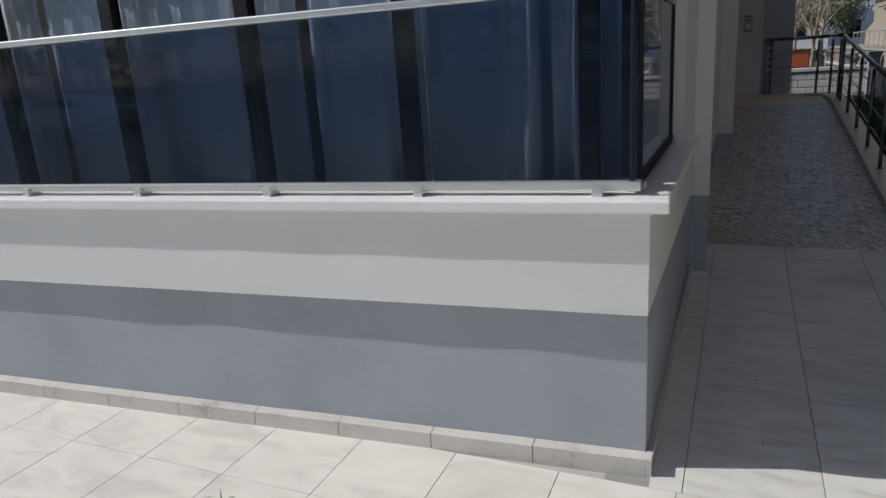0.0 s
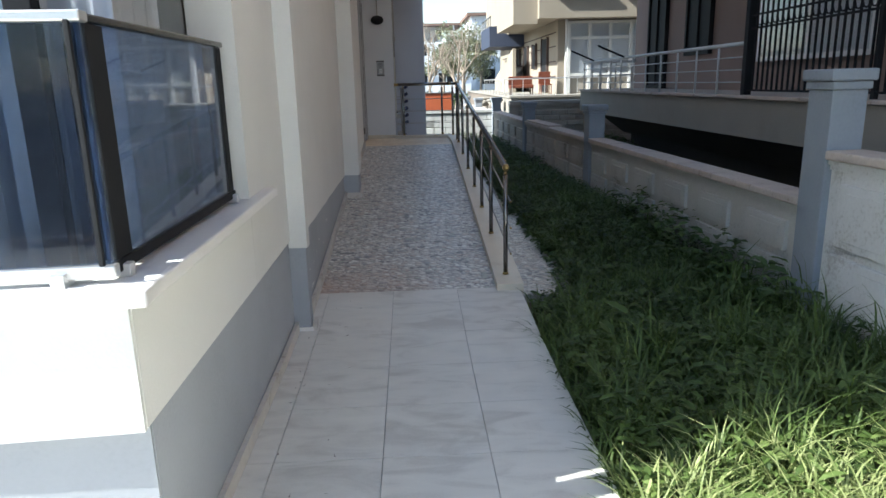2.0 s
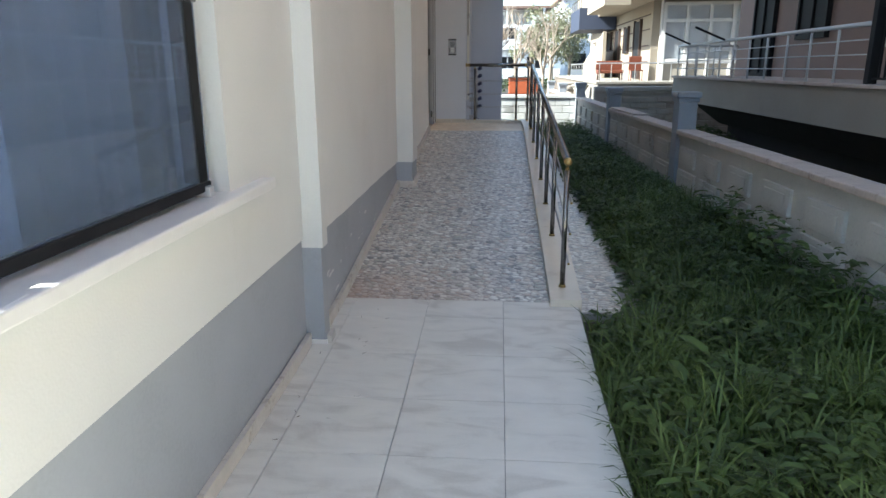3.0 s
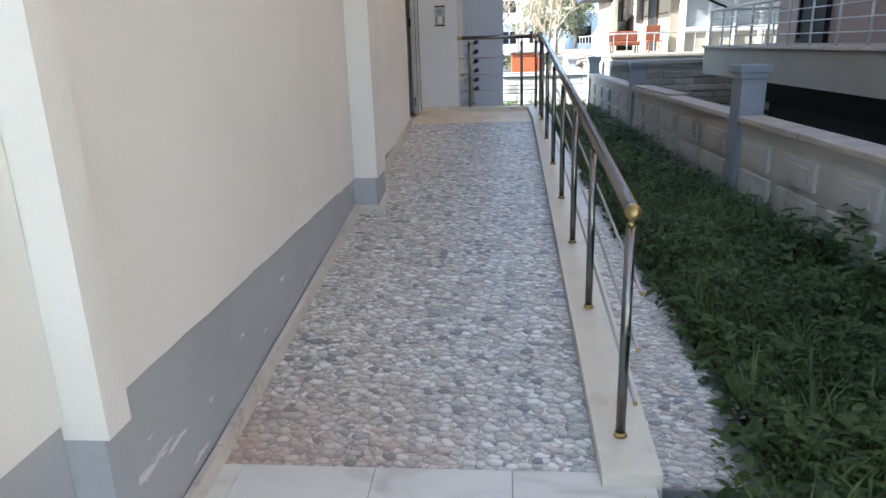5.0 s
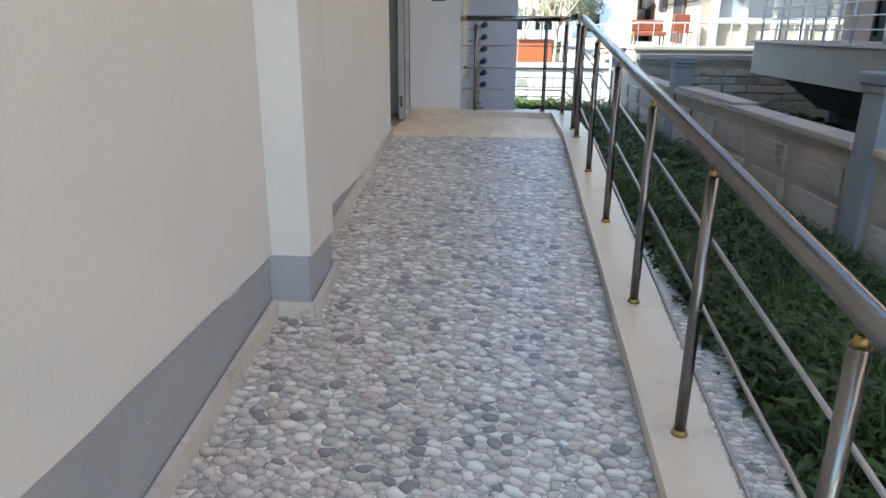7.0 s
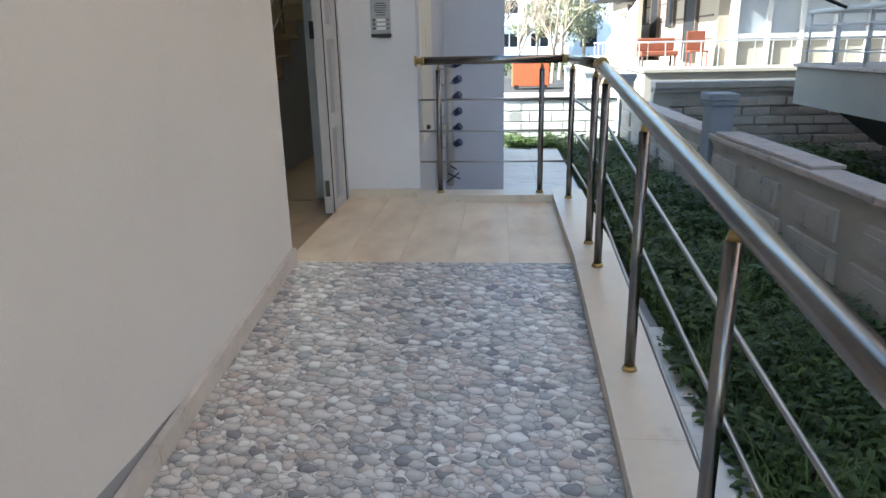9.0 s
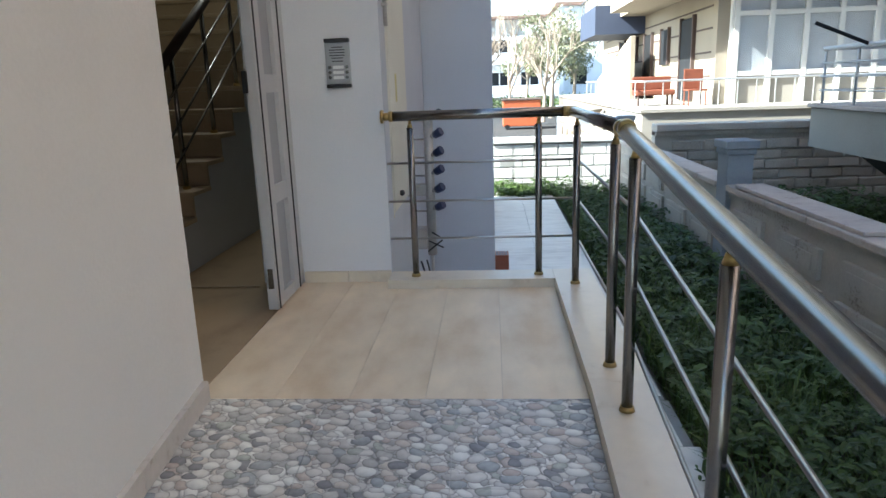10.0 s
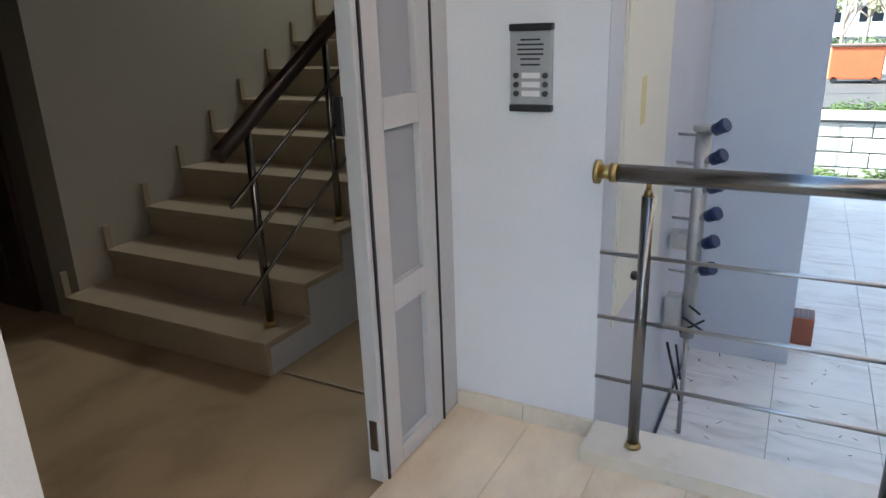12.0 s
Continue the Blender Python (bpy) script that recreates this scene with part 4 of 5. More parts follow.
def bar_along(x0, x1, a, b, za0, za1, zb0, zb1):
    """A straight member along y whose underside and top run from the a heights to the b heights."""
    return prism(bmesh.new(), [(a, za0), (b, zb0), (b, zb1), (a, za1)], x0, x1, "x")


for y, top in PIERS:
    pier(y, top)
for k, (a, b, ta, tb) in enumerate(TOPS):
    # tone differs by segment, browner and more mottled from the third on
    cm = (M["concrete_wall"], M["mid_concrete"], M["brown_concrete"], M["brown_concrete"], M["shaded_stone"], M["shaded_stone"])[k]
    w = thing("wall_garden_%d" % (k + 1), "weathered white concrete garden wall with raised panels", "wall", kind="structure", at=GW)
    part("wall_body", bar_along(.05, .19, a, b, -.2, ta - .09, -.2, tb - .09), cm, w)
    n = max(1, round((b - a) / 1.4))
    for i in range(n):
        c0, c1 = a + (b - a) * i / n, a + (b - a) * (i + 1) / n
        t0, t1 = ta + (tb - ta) * i / n, ta + (tb - ta) * (i + 1) / n
        j_ = random.uniform(-.006, .006)
        bm = bar_along(-.01 + j_, .25 + j_, c0 + .003, c1 - .003, t0 - .06, t0, t1 - .06, t1)
        bmesh.ops.bevel(bm, geom=bm.edges[:], offset=.011, segments=2, affect="EDGES", profile=.5)
        part("coping", bm, M["coping"], w, "pinkish worn coping stone")
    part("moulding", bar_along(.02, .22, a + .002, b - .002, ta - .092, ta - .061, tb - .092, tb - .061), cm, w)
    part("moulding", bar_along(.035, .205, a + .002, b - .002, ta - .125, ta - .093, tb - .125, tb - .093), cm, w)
    n = max(1, round((b - a) / .86))
    for i in range(n):
        c = a + (b - a) * (i + .5) / n
        top = ta + (tb - ta) * (i + .5) / n
        h = (b - a) / n / 2 - .10
        for z0, z1, g in ((.02, (top - .16) * .5, .0), ((top - .16) * .5 + .06, top - .20, .05)):
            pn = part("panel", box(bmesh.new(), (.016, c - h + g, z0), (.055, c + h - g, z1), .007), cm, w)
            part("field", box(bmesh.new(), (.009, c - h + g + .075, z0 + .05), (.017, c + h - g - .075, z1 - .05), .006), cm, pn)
ls = tagged(part("loose_slab", box(bmesh.new(), (-.13, -1.0, 0), (.13, 1.0, .03), .006), M["coping"]), "pale loose coping slab lying on the garden wall", "slab")
ls.matrix_basis = GW @ pose(.13, 9.0, .812, 0, 0, .8)

# cross wall of rough blocks and white block wall at the garden's end
cross = thing("wall_cross", "weathered grey rough-faced block wall", "wall", kind="structure")
part("wall_body", B((2.36, 14.20, -.2), (9.5, 14.40, 1.02)), M["brown_concrete"], cross)
part("coping", box(bmesh.new(), (2.36, 14.10, 1.02), (9.5, 14.45, 1.12), .012), M["brown_concrete"], cross)
part("moulding", box(bmesh.new(), (2.36, 14.14, .95), (9.5, 14.43, 1.018), .012), M["block_grey"], cross)
rb = B((-.212, -.03, -.066), (.212, .03, .066), .018)
rb_mesh = mesh_of("rough_block", rb, M["block_grey"])
for r in range(6):
    for i in range(9):
        x = 2.60 + .44 * i + (.22 if r % 2 else 0)
        ob = new("block", rb_mesh)
        ob.parent = cross
        ob.matrix_basis = pose(x + random.uniform(-.01, .01), 14.195 - random.random() * .045, .08 + .145 * r, random.uniform(-9, 9), random.uniform(-1.5, 1.5), random.uniform(-6, 6))

white = thing("wall_white", "sunlit white painted block wall at the garden's end", "wall", kind="structure")
part("wall_body", B((-.01, 15.62, -.2), (2.30, 15.82, .78)), M["grout"], white)
part("coping", box(bmesh.new(), (-.03, 15.55, .78), (2.32, 15.88, .87), .01), M["white_block"], white)
wb_mesh = mesh_of("white_block", B((-.194, -.03, -.088), (.194, .03, .088), .012), M["white_block"])
for r in range(5):
    for i in range(7):
        x = .10 + .40 * i - (.20 if r % 2 else 0)
        if x < 2.2:
            ob = new("block", wb_mesh)
            ob.parent = white
            ob.matrix_basis = pose(max(x, .19), 15.612, -.10 + .19 * r)

# ---------------------------------------------------------------- neighbouring apartment house with balcony
nb = thing("apartment_house", "pink-beige apartment house with raised balcony beside the garden", "house")
SLX, SLT, SLB = 3.95, 1.36, 0.87
part("wall", B((5.35, -14, -.2), (5.6, 13.0, 10)), M["pink_plaster"], nb, "pinkish plaster wall")
part("wall", B((5.6, 12.75, -.2), (13, 13.0, 10)), M["pink_plaster"], nb)
part("balcony_slab", B((SLX + .04, -14, SLB), (5.349, 13.0, SLT)), M["slab_plaster"], nb, "grey-beige balcony slab")
part("slab_lip", box(bmesh.new(), (SLX, -14, SLT), (5.349, 13.04, SLT + .045), .006), M["coping"], nb)
# near-black colour stands in for the shade under the balcony
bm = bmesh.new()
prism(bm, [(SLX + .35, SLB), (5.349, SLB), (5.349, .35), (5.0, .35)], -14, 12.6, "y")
part("haunch", bm, M["shaded_soffit"], nb, "sloping underside, darkened to hold the shade below the slab")
part("basement_wall", B((5.2, -14, -.2), (5.348, 12.6, .345)), M["shaded_soffit"], nb)
part("upper_slab", B((3.9, -14, 4.15), (5.349, 12.8, 4.5)), M["slab_plaster"], nb, "slab of the balcony above")
part("roof", B((3.6, -14, 10), (13, 13.3, 10.3)), M["slab_plaster"], nb)


def nb_window(y0, y1, z0, z1, mat, frame_mat, lab):
    w = part("window", B((5.30, y0, z0), (5.349, y1, z1)), M["dark_frame"], nb, lab)
    for a, b in ((y0, y0 + .07), (y1 - .07, y1), ((y0 + y1) / 2 - .035, (y0 + y1) / 2 + .035)):
        part("frame", box(bmesh.new(), (5.26, a, z0), (5.299, b, z1), .004), frame_mat, w)
    for a, b in ((z0, z0 + .07), (z1 - .07, z1)):
        part("frame", B((5.262, y0 + .071, a), (5.298, y1 - .071, b)), frame_mat, w)
    if mat is M["dark_frame"]:
        return
    p = part("pane", B((5.275, y0 + .07, z0 + .07), (5.281, y1 - .07, z1 - .07)), M["window_glass"], w)
    part("curtain", B((5.287, y0 + .07, z0 + .07), (5.296, y1 - .07, z1 - .07)), mat, w)


nb_window(10.8, 11.9, SLT + .05, 3.75, M["dark_frame"], M["dark_frame"], "dark balcony door")
nb_window(8.55, 9.7, SLT + .7, 3.9, M["dark_frame"], M["dark_frame"], "dark window")
nb_window(3.9, 6.7, SLT + .5, 3.9, M["curtain"], M["sill_marble"], "white framed window behind the grille")
nb_window(.6, 3.2, SLT + .6, 3.9, M["curtain"], M["sill_marble"], "white framed window behind the grille")
nb_window(-3.0, -.2, SLT + .6, 3.9, M["slab_plaster"], M["sill_marble"], "white framed window behind the grille")

br = thing("balcony_railing", "steel balcony railing on the neighbouring slab", "railing")
Y0, Y1, BX, BZ = 4.56, 12.9, SLX + .09, SLT + .045
n = 11
for i in range(n + 1):
    y = Y0 + .05 + (Y1 - Y0 - .1) * i / n
    part("post", T((BX, y, BZ), (BX, y, BZ + .62), .016, 10), M["aluminium"], br, "", True)
part("grip", T((BX, Y0, BZ + .65), (BX, Y1, BZ + .65), .026, 14), M["aluminium"], br, "", True)
for h in (.16, .32, .48):
    part("bar", T((BX - .02, Y0, BZ + h), (BX - .02, Y1, BZ + h), .008, 8), M["aluminium"], br, "", True)
part("grip", T((BX, Y1, BZ + .65), (5.34, Y1, BZ + .65), .026, 14), M["aluminium"], br, "", True)
for h in (.16, .32, .48):
    part("bar", T((BX, Y1 + .02, BZ + h), (5.34, Y1 + .02, BZ + h), .008, 8), M["aluminium"], br, "", True)
for i in range(1, 4):
    part("post", T((BX + .4 * i, Y1, BZ), (BX + .4 * i, Y1, BZ + .62), .016, 10), M["aluminium"], br, "", True)

gr = thing("iron_grille", "black wrought iron grille with scroll band on the balcony", "grille")
part("corner_post", box(bmesh.new(), (BX - .05, 4.45, BZ), (BX + .05, 4.55, 4.15), .006), M["iron"], gr)
y = 4.34
while y > -6:
    part("bar", box(bmesh.new(), (BX - .010, y - .010, BZ + .05), (BX + .010, y + .010, 4.12)), M["iron"], gr)
    y -= .118
for z in (BZ + .06, BZ + .82, BZ + .98, BZ + 1.9, 4.12):
    part("flat", B((BX - .012, -6, z - .012), (BX + .012, 4.45, z + .012)), M["iron"], gr)
for y in (2.0, -.2, -2.4):
    part("stanchion", B((BX - .025, y - .025, BZ), (BX + .025, y + .025, 4.14)), M["iron"], gr)
scroll = bmesh.new()
for k in range(10):
    a, b = math.pi * k / 9, math.pi * (k + 1) / 9
    tube(scroll, (0, .05 * math.cos(a), -.05 * math.sin(a)), (0, .05 * math.cos(b), -.05 * math.sin(b)), .009, 6)
scroll_mesh = mesh_of("scroll", scroll, M["iron"], True)
y = 4.27
while y > -2.5:
    ob = new("scroll", scroll_mesh)
    ob.parent = gr
    ob.matrix_basis = pose(BX, y, BZ + .90)
    y -= .118

# ---------------------------------------------------------------- second house beyond the cross wall
hs = thing("corner_house", "cream apartment house with terrace and large white windows", "house")
TZ, HX, HY = 1.12, 4.72, 19.2
part("terrace", B((2.9, 17.6, -.2), (13, 21.0, TZ)), M["slab_plaster"], hs, "terrace plinth")
part("terrace", B((2.9, 21.0, -.2), (13, 34.0, TZ)), M["shaded_stone"], hs)
part("terrace_lip", B((2.85, 17.55, TZ), (13, 34.0, TZ + .06)), M["slab_plaster"], hs)
part("stair_parapet", prism(bmesh.new(), [(24.4, TZ + .06), (24.4, 2.95), (30.5, 1.75), (30.5, TZ + .06)], HX - .75, HX - .62, "x"), M["cream_plaster"], hs, "sloping parapet of an outside stair")
part("wall", B((HX, HY, TZ + .06), (13, 34, 3.6)), M["cream_plaster"], hs, "cream plaster wall")
part("upper_wall", B((3.95, 18.5, 3.6), (13, 34, 12)), M["cream_plaster"], hs, "overhanging cream upper storey")
part("bay_parapet", B((3.15, 18.8, 3.45), (3.949, 23, 4.75)), M["cream_plaster"], hs, "projecting bay parapet")
part("bay_lip", B((3.08, 18.72, 4.75), (3.949, 23.05, 4.85)), M["white_block"], hs)
for k in range(5):
    part("bay_frame", B((3.16, 18.85 + 1.0 * k, 4.85), (3.24, 18.93 + 1.0 * k, 6.4)), M["white_block"], hs)
part("bay_glass", B((3.19, 18.86, 4.85), (3.21, 22.9, 6.4)), M["window_glass"], hs)
part("bay_roof", B((3.08, 18.7, 6.4), (3.949, 23.05, 6.9)), M["cream_plaster"], hs)
part("downpipe", T((5.0, HY - .06, TZ), (5.0, HY - .06, 3.6), .05, 12), M["white_block"], hs)
for z in (1.75, 2.25, 2.75, 3.2):
    part("band", B((HX - .018, HY + .3, z), (HX - .001, 33, z + .04)), M["band_brown"], hs, "brown painted band")
for y, l, z0, z1 in ((20.75, 1.0, TZ + .1, 3.1), (23.0, .75, 2.1, 3.0), (24.9, .9, TZ + .1, 3.0), (27.0, .9, 2.3, 3.0), (29.0, .9, 2.3, 3.0)):
    w = part("window", B((HX - .06, y, z0), (HX - .002, y + l, z1)), M["dark_frame"], hs, "dark opening in the cream wall")
    for a in (y - .07, y + l):
        part("frame", B((HX - .09, a, z0), (HX - .004, a + .07, z1 + .05)), M["band_brown"], w)
wl = part("window", B((5.08, HY - .04, 1.75), (12.5, HY - .001, 3.5)), M["curtain"], hs, "large window with white frames and pale curtains")
for i in range(11):
    x = 5.08 + .70 * i
    part("frame", B((x - .05, HY - .13, TZ + .06), (x + .05, HY - .041, 3.52)), M["white_block"], wl)
for z in (1.80, 3.0, 3.5):
    part("frame", B((5.08, HY - .12, z - .05), (12.5, HY - .045, z + .05)), M["white_block"], wl)
part("pane", B((5.08, HY - .09, 1.85), (12.5, HY - .08, 3.45)), M["window_glass"], wl)
part("apron", B((5.08, HY - .05, TZ + .06), (12.5, HY - .002, 1.74)), M["slab_plaster"], wl)
for x0, x1, z0, z1 in ((4.4, 6.0, 4.5, 6.0), (6.6, 8.4, 4.5, 6.0), (9.0, 10.8, 4.5, 6.0), (4.4, 6.0, 7.6, 9.0), (6.6, 8.4, 7.6, 9.0)):
    w = part("window", B((x0, 18.44, z0), (x1, 18.499, z1)), M["dark_frame"], hs)
    for a in (x0, (x0 + x1) / 2, x1):
        part("frame", B((a - .05, 18.40, z0), (a + .05, 18.439, z1)), M["white_block"], w)
    part("sill", B((x0 - .1, 18.30, z0 - .1), (x1 + .1, 18.498, z0)), M["white_block"], w)
for z0 in (3.1, 6.1):
    b = part("balcony", B((3.2, 26, z0), (4.7, 29.5, z0 + .85)), M["balcony_blue"], hs, "dark blue-grey balcony parapet")
    part("balcony_rail", T((3.25, 26, z0 + 1.25), (3.25, 29.5, z0 + 1.25), .03, 8), M["steel"], b)
    for k in range(6):
        part("balcony_post", T((3.25, 26.05 + .68 * k, z0 + .85), (3.25, 26.05 + .68 * k, z0 + 1.25), .02, 6), M["steel"], b)
part("roof", B((3.4, 17.8, 12), (13.5, 34.5, 12.3)), M["slab_plaster"], hs)

tr = thing("terrace_railing", "white metal terrace railing in sunlight", "railing")
n = 22
for i in range(n + 1):
    x = 2.95 + 7.7 * i / n
    part("post", T((x, 17.7, TZ + .06), (x, 17.7, TZ + .57), .011, 8), M["bright_alu"], tr)
part("grip", T((2.95, 17.7, TZ + .59), (12.9, 17.7, TZ + .59), .019, 10), M["bright_alu"], tr)
for i in range(10):
    y = 17.7 + .9 * i
    part("post", T((2.95, y, TZ + .06), (2.95, y, TZ + .57), .011, 8), M["bright_alu"], tr)
part("grip", T((2.95, 17.7, TZ + .59), (2.95, 26, TZ + .59), .019, 10), M["bright_alu"], tr)
sofa = thing("terrace_bench", "orange covered bench on the sunny terrace", "bench", at=pose(3.55, 19.6, TZ + .06))
part("seat", box(bmesh.new(), (-.42, -.25, .22), (.42, .25, .34), .03), M["bench_orange"], sofa)
part("backrest", box(bmesh.new(), (-.42, .18, .34), (.42, .25, .62), .02), M["bench_orange"], sofa)
for sx_ in (-.36, .36):
    for sy_ in (-.2, .2):
        part("leg", T((sx_, sy_, 0), (sx_, sy_, .22), .025, 8), M["band_brown"], sofa)
ch = thing("terrace_chair", "dark red plastic chair behind the terrace railing", "chair", at=pose(4.25, 18.9, TZ + .06))
part("seat", box(bmesh.new(), (-.2, -.2, .3), (.2, .2, .34), .015), M["bench_orange"], ch)
part("backrest", box(bmesh.new(), (-.2, .16, .34), (.2, .2, .75), .015), M["bench_orange"], ch)
for sx_ in (-.17, .17):
    for sy_ in (-.17, .17):
        part("leg", T((sx_, sy_, 0), (sx_, sy_, .3), .015, 8), M["bench_orange"], ch)
for a, b in (((4.05, 11.9, 2.05), (3.50, 12.0, 2.30)), ((4.05, 9.6, 2.05), (3.50, 9.7, 2.30))):
    tagged(part("awning_pole", T(a, b, .02, 8), M["dark_frame"]), "dark clothes-line pole fixed to the balcony railing", "pole", "balcony poles")

# ---------------------------------------------------------------- street beyond
bin_ = thing("waste_container", "orange metal waste container by the street", "container", at=pose(1.15, 31.0, 0))
part("body", box(bmesh.new(), (-.72, -.5, .12), (.72, .5, 1.1), .03), M["orange_paint"], bin_)
part("rim", box(bmesh.new(), (-.76, -.54, 1.1), (.76, .54, 1.16), .01), M["band_brown"], bin_)
for x in (-.55, .55):
    part("wheel", T((x, -.5, .1), (x, -.42, .1), .1, 14), M["black_plastic"], bin_)
for x in (-.3, -.05):
    tk = thing("wooden_stake", "pale wooden planks leaning near the container", "plank", at=pose(x, 27.0, 0, 0, 6 if x < -.2 else -5, 0))
    part("board", box(bmesh.new(), (-.08, -.03, 0), (.08, .03, 1.5), .005), M["panel_cream"], tk)

for x, y in ((2.55, 19.0), (2.55, 22.0)):
    up = thing("stone_urn", "pale stone planter urn on the garden wall", "planter", at=pose(x, y, 0))
    bm = T((0, 0, 0), (0, 0, .75), .13, 14, .10)
    tube(bm, (0, 0, .75), (0, 0, 1.0), .11, 14, .26)
    tube(bm, (0, 0, 1.0), (0, 0, 1.06), .28, 14)
    part("bowl", bm, M["slab_plaster"], up, "", True)


def bare_tree(x, y, h, seed):
    rng = random.Random(seed)
    t = thing("bare_tree", "leafless pale street tree with fine twigs", "tree", "street trees", at=pose(x, y, 0))
    bm, tw = bmesh.new(), bmesh.new()

    def grow(p, d, l, r, k):
        q = p + d * l
        tube(bm if k < 2 else tw, p, q, r, 7 if k < 2 else 4, r * .65)
        if k == 4:
            return
        for _ in range(3 if k else 5):
            e = (d + Vector((rng.uniform(-.7, .7), rng.uniform(-.7, .7), rng.uniform(-.1, .6)))).normalized()
            grow(p + d * l * rng.uniform(.6, 1), e, l * rng.uniform(.55, .75), r * .6, k + 1)
    grow(Vector((0, 0, -.1)), Vector((rng.uniform(-.06, .06), 0, 1)).normalized(), h * .38, .09, 0)
    part("trunk", bm, M["bark"], t)
    part("twig_crown", tw, M["bark"], t)


for i, (x, y, h) in enumerate(((-.6, 33, 5.4), (.9, 36, 5.8), (2.3, 35, 5.0), (-2.5, 37, 6), (3.4, 42, 6.5))):
    bare_tree(x, y, h, i)


def crown_mesh(bm, rng, c, r, n, size):
    for _ in range(n):
        d = Vector((rng.gauss(0, 1), rng.gauss(0, 1), rng.gauss(0, .8))).normalized() * (r * rng.random() ** .45)
        p = c + d
        u = Vector((rng.uniform(-1, 1), rng.uniform(-1, 1), rng.uniform(-1, 1))).normalized()
        w = u.orthogonal().normalized()
        s = size * rng.uniform(.6, 1.3)
        v = [bm.verts.new(p + u * s), bm.verts.new(p + w * s * .5), bm.verts.new(p - u * s), bm.verts.new(p - w * s * .5)]
        bm.faces.new(v)


def leafy_tree(x, y, h, seed):
    rng = random.Random(seed)
    t = thing("olive_tree", "small grey-green leafy tree by the street", "tree", "street trees", at=pose(x, y, 0))
    bm = T((0, 0, -.1), (.1, 0, h * .5), .12, 9, .07)
    lv = bmesh.new()
    for k in range(9):
        a = rng.uniform(0, 6.28)
        q = Vector((math.cos(a) * h * rng.uniform(.1, .26), math.sin(a) * h * .2, h * rng.uniform(.5, .92)))
        tube(bm, (.08, 0, h * .42), q, .04, 6, .015)
        crown_mesh(lv, rng, q, h * rng.uniform(.10, .17), 260, .09)
    part("trunk", bm, M["bark"], t)
    part("crown", lv, M["tree_leaf"], t)


leafy_tree(2.9, 38, 5.2, 11)
leafy_tree(4.2, 40, 4.6, 12)
leafy_tree(2.0, 44, 4.4, 13)

far = thing("far_house", "white apartment house with roof terrace across the street", "house", at=pose(-1.5, 62, 0))
part("wall", B((-7, 0, 0), (7.5, 9, 5.4)), M["pale_plaster"], far)
part("roof_room", B((-5, 2.5, 5.4), (4.5, 8, 6.9)), M["white_block"], far)
part("roof", B((-6, .5, 6.9), (6.4, 8.5, 7.1)), M["roof_tile"], far, "shallow tiled roof")
for k in range(4):
    part("pillar", B((-4.8 + 3.4 * k, .6, 5.4), (-4.6 + 3.4 * k, .8, 6.9)), M["white_block"], far)
for r in range(2):
    part("balcony", B((-6.5, -1.1, .6 + 2.6 * r), (7, -.002, 1.5 + 2.6 * r)), M["pale_plaster"], far)
    for c in range(5):
        w = part("window", B((-6 + 2.5 * c, -.04, 1.52 + 2.6 * r), (-4.6 + 2.5 * c, -.003, 2.55 + 2.6 * r)), M["dark_frame"], far)
        part("frame", B((-5.35 + 2.5 * c, -.07, 1.52 + 2.6 * r), (-5.25 + 2.5 * c, -.041, 2.55 + 2.6 * r)), M["white_block"], w)
far2 = thing("far_house", "grey and white house far across the street", "house", at=pose(12, 66, 0))
part("wall", B((-6, 0, 0), (6, 9, 8)), M["pale_plaster"], far2)
part("roof", B((-6.4, -.4, 8), (6.4, 9.4, 8.3)), M["roof_tile"], far2)
for r in range(2):
    for c in range(4):
        part("window", B((-5 + 2.8 * c, -.05, 1.4 + 3 * r), (-3.6 + 2.8 * c, -.003, 2.9 + 3 * r)), M["dark_frame"], far2)
pole = thing("street_lamp", "tall pale metal street lamp pole", "lamp", at=pose(-.2, 45, 0))
part("pole", T((0, 0, 0), (0, 0, 11), .09, 10, .05), M["galvanised"], pole)
part("arm", T((0, 0, 10.6), (1.2, 0, 11.1), .04, 8), M["galvanised"], pole)
hd = thing("hedge", "clipped green hedge along the far street", "hedge", kind="stuff", at=pose(0, 0, 0))
bm = bmesh.new()
rng = random.Random(5)
for k in range(60):
    crown_mesh(bm, rng, Vector((-4 + .2 * k, 41, .6)), .55, 45, .10)
part("leaves", bm, M["weed"], hd)

# plain house added across the street behind the camera, for the bay glass to mirror
op = thing("opposite_house", "assumed plain house across the front street, for the glass reflection", "house", at=pose(-6, -75, 0))
part("wall", B((-16, -8, 0), (16, 0, 9)), M["cream_plaster"], op)
for r in range(3):
    for c in range(8):
        part("window", B((-14.5 + 3.8 * c, .003, 1 + 3 * r), (-12.7 + 3.8 * c, .05, 2.5 + 3 * r)), M["curtain"], op)
part("roof", B((-16.5, -8.5, 9), (16.5, .5, 9.3)), M["roof_tile"], op)

# unseen trees, added so the bay glass mirrors something dark
fh = thing("mirrored_hedge", "dark tree row added across the front street to darken the glass reflection", "trees", kind="stuff")
bm = bmesh.new()
rng = random.Random(15)
for k in range(46):
    for z in (1.2, 3.6, 6.0):
        crown_mesh(bm, rng, Vector((-75 + 1.4 * k, -34 + rng.uniform(-1, 1), z + rng.uniform(-.5, .5))), 1.9, 240, .16)
part("leaves", bm, M["weed"], fh)

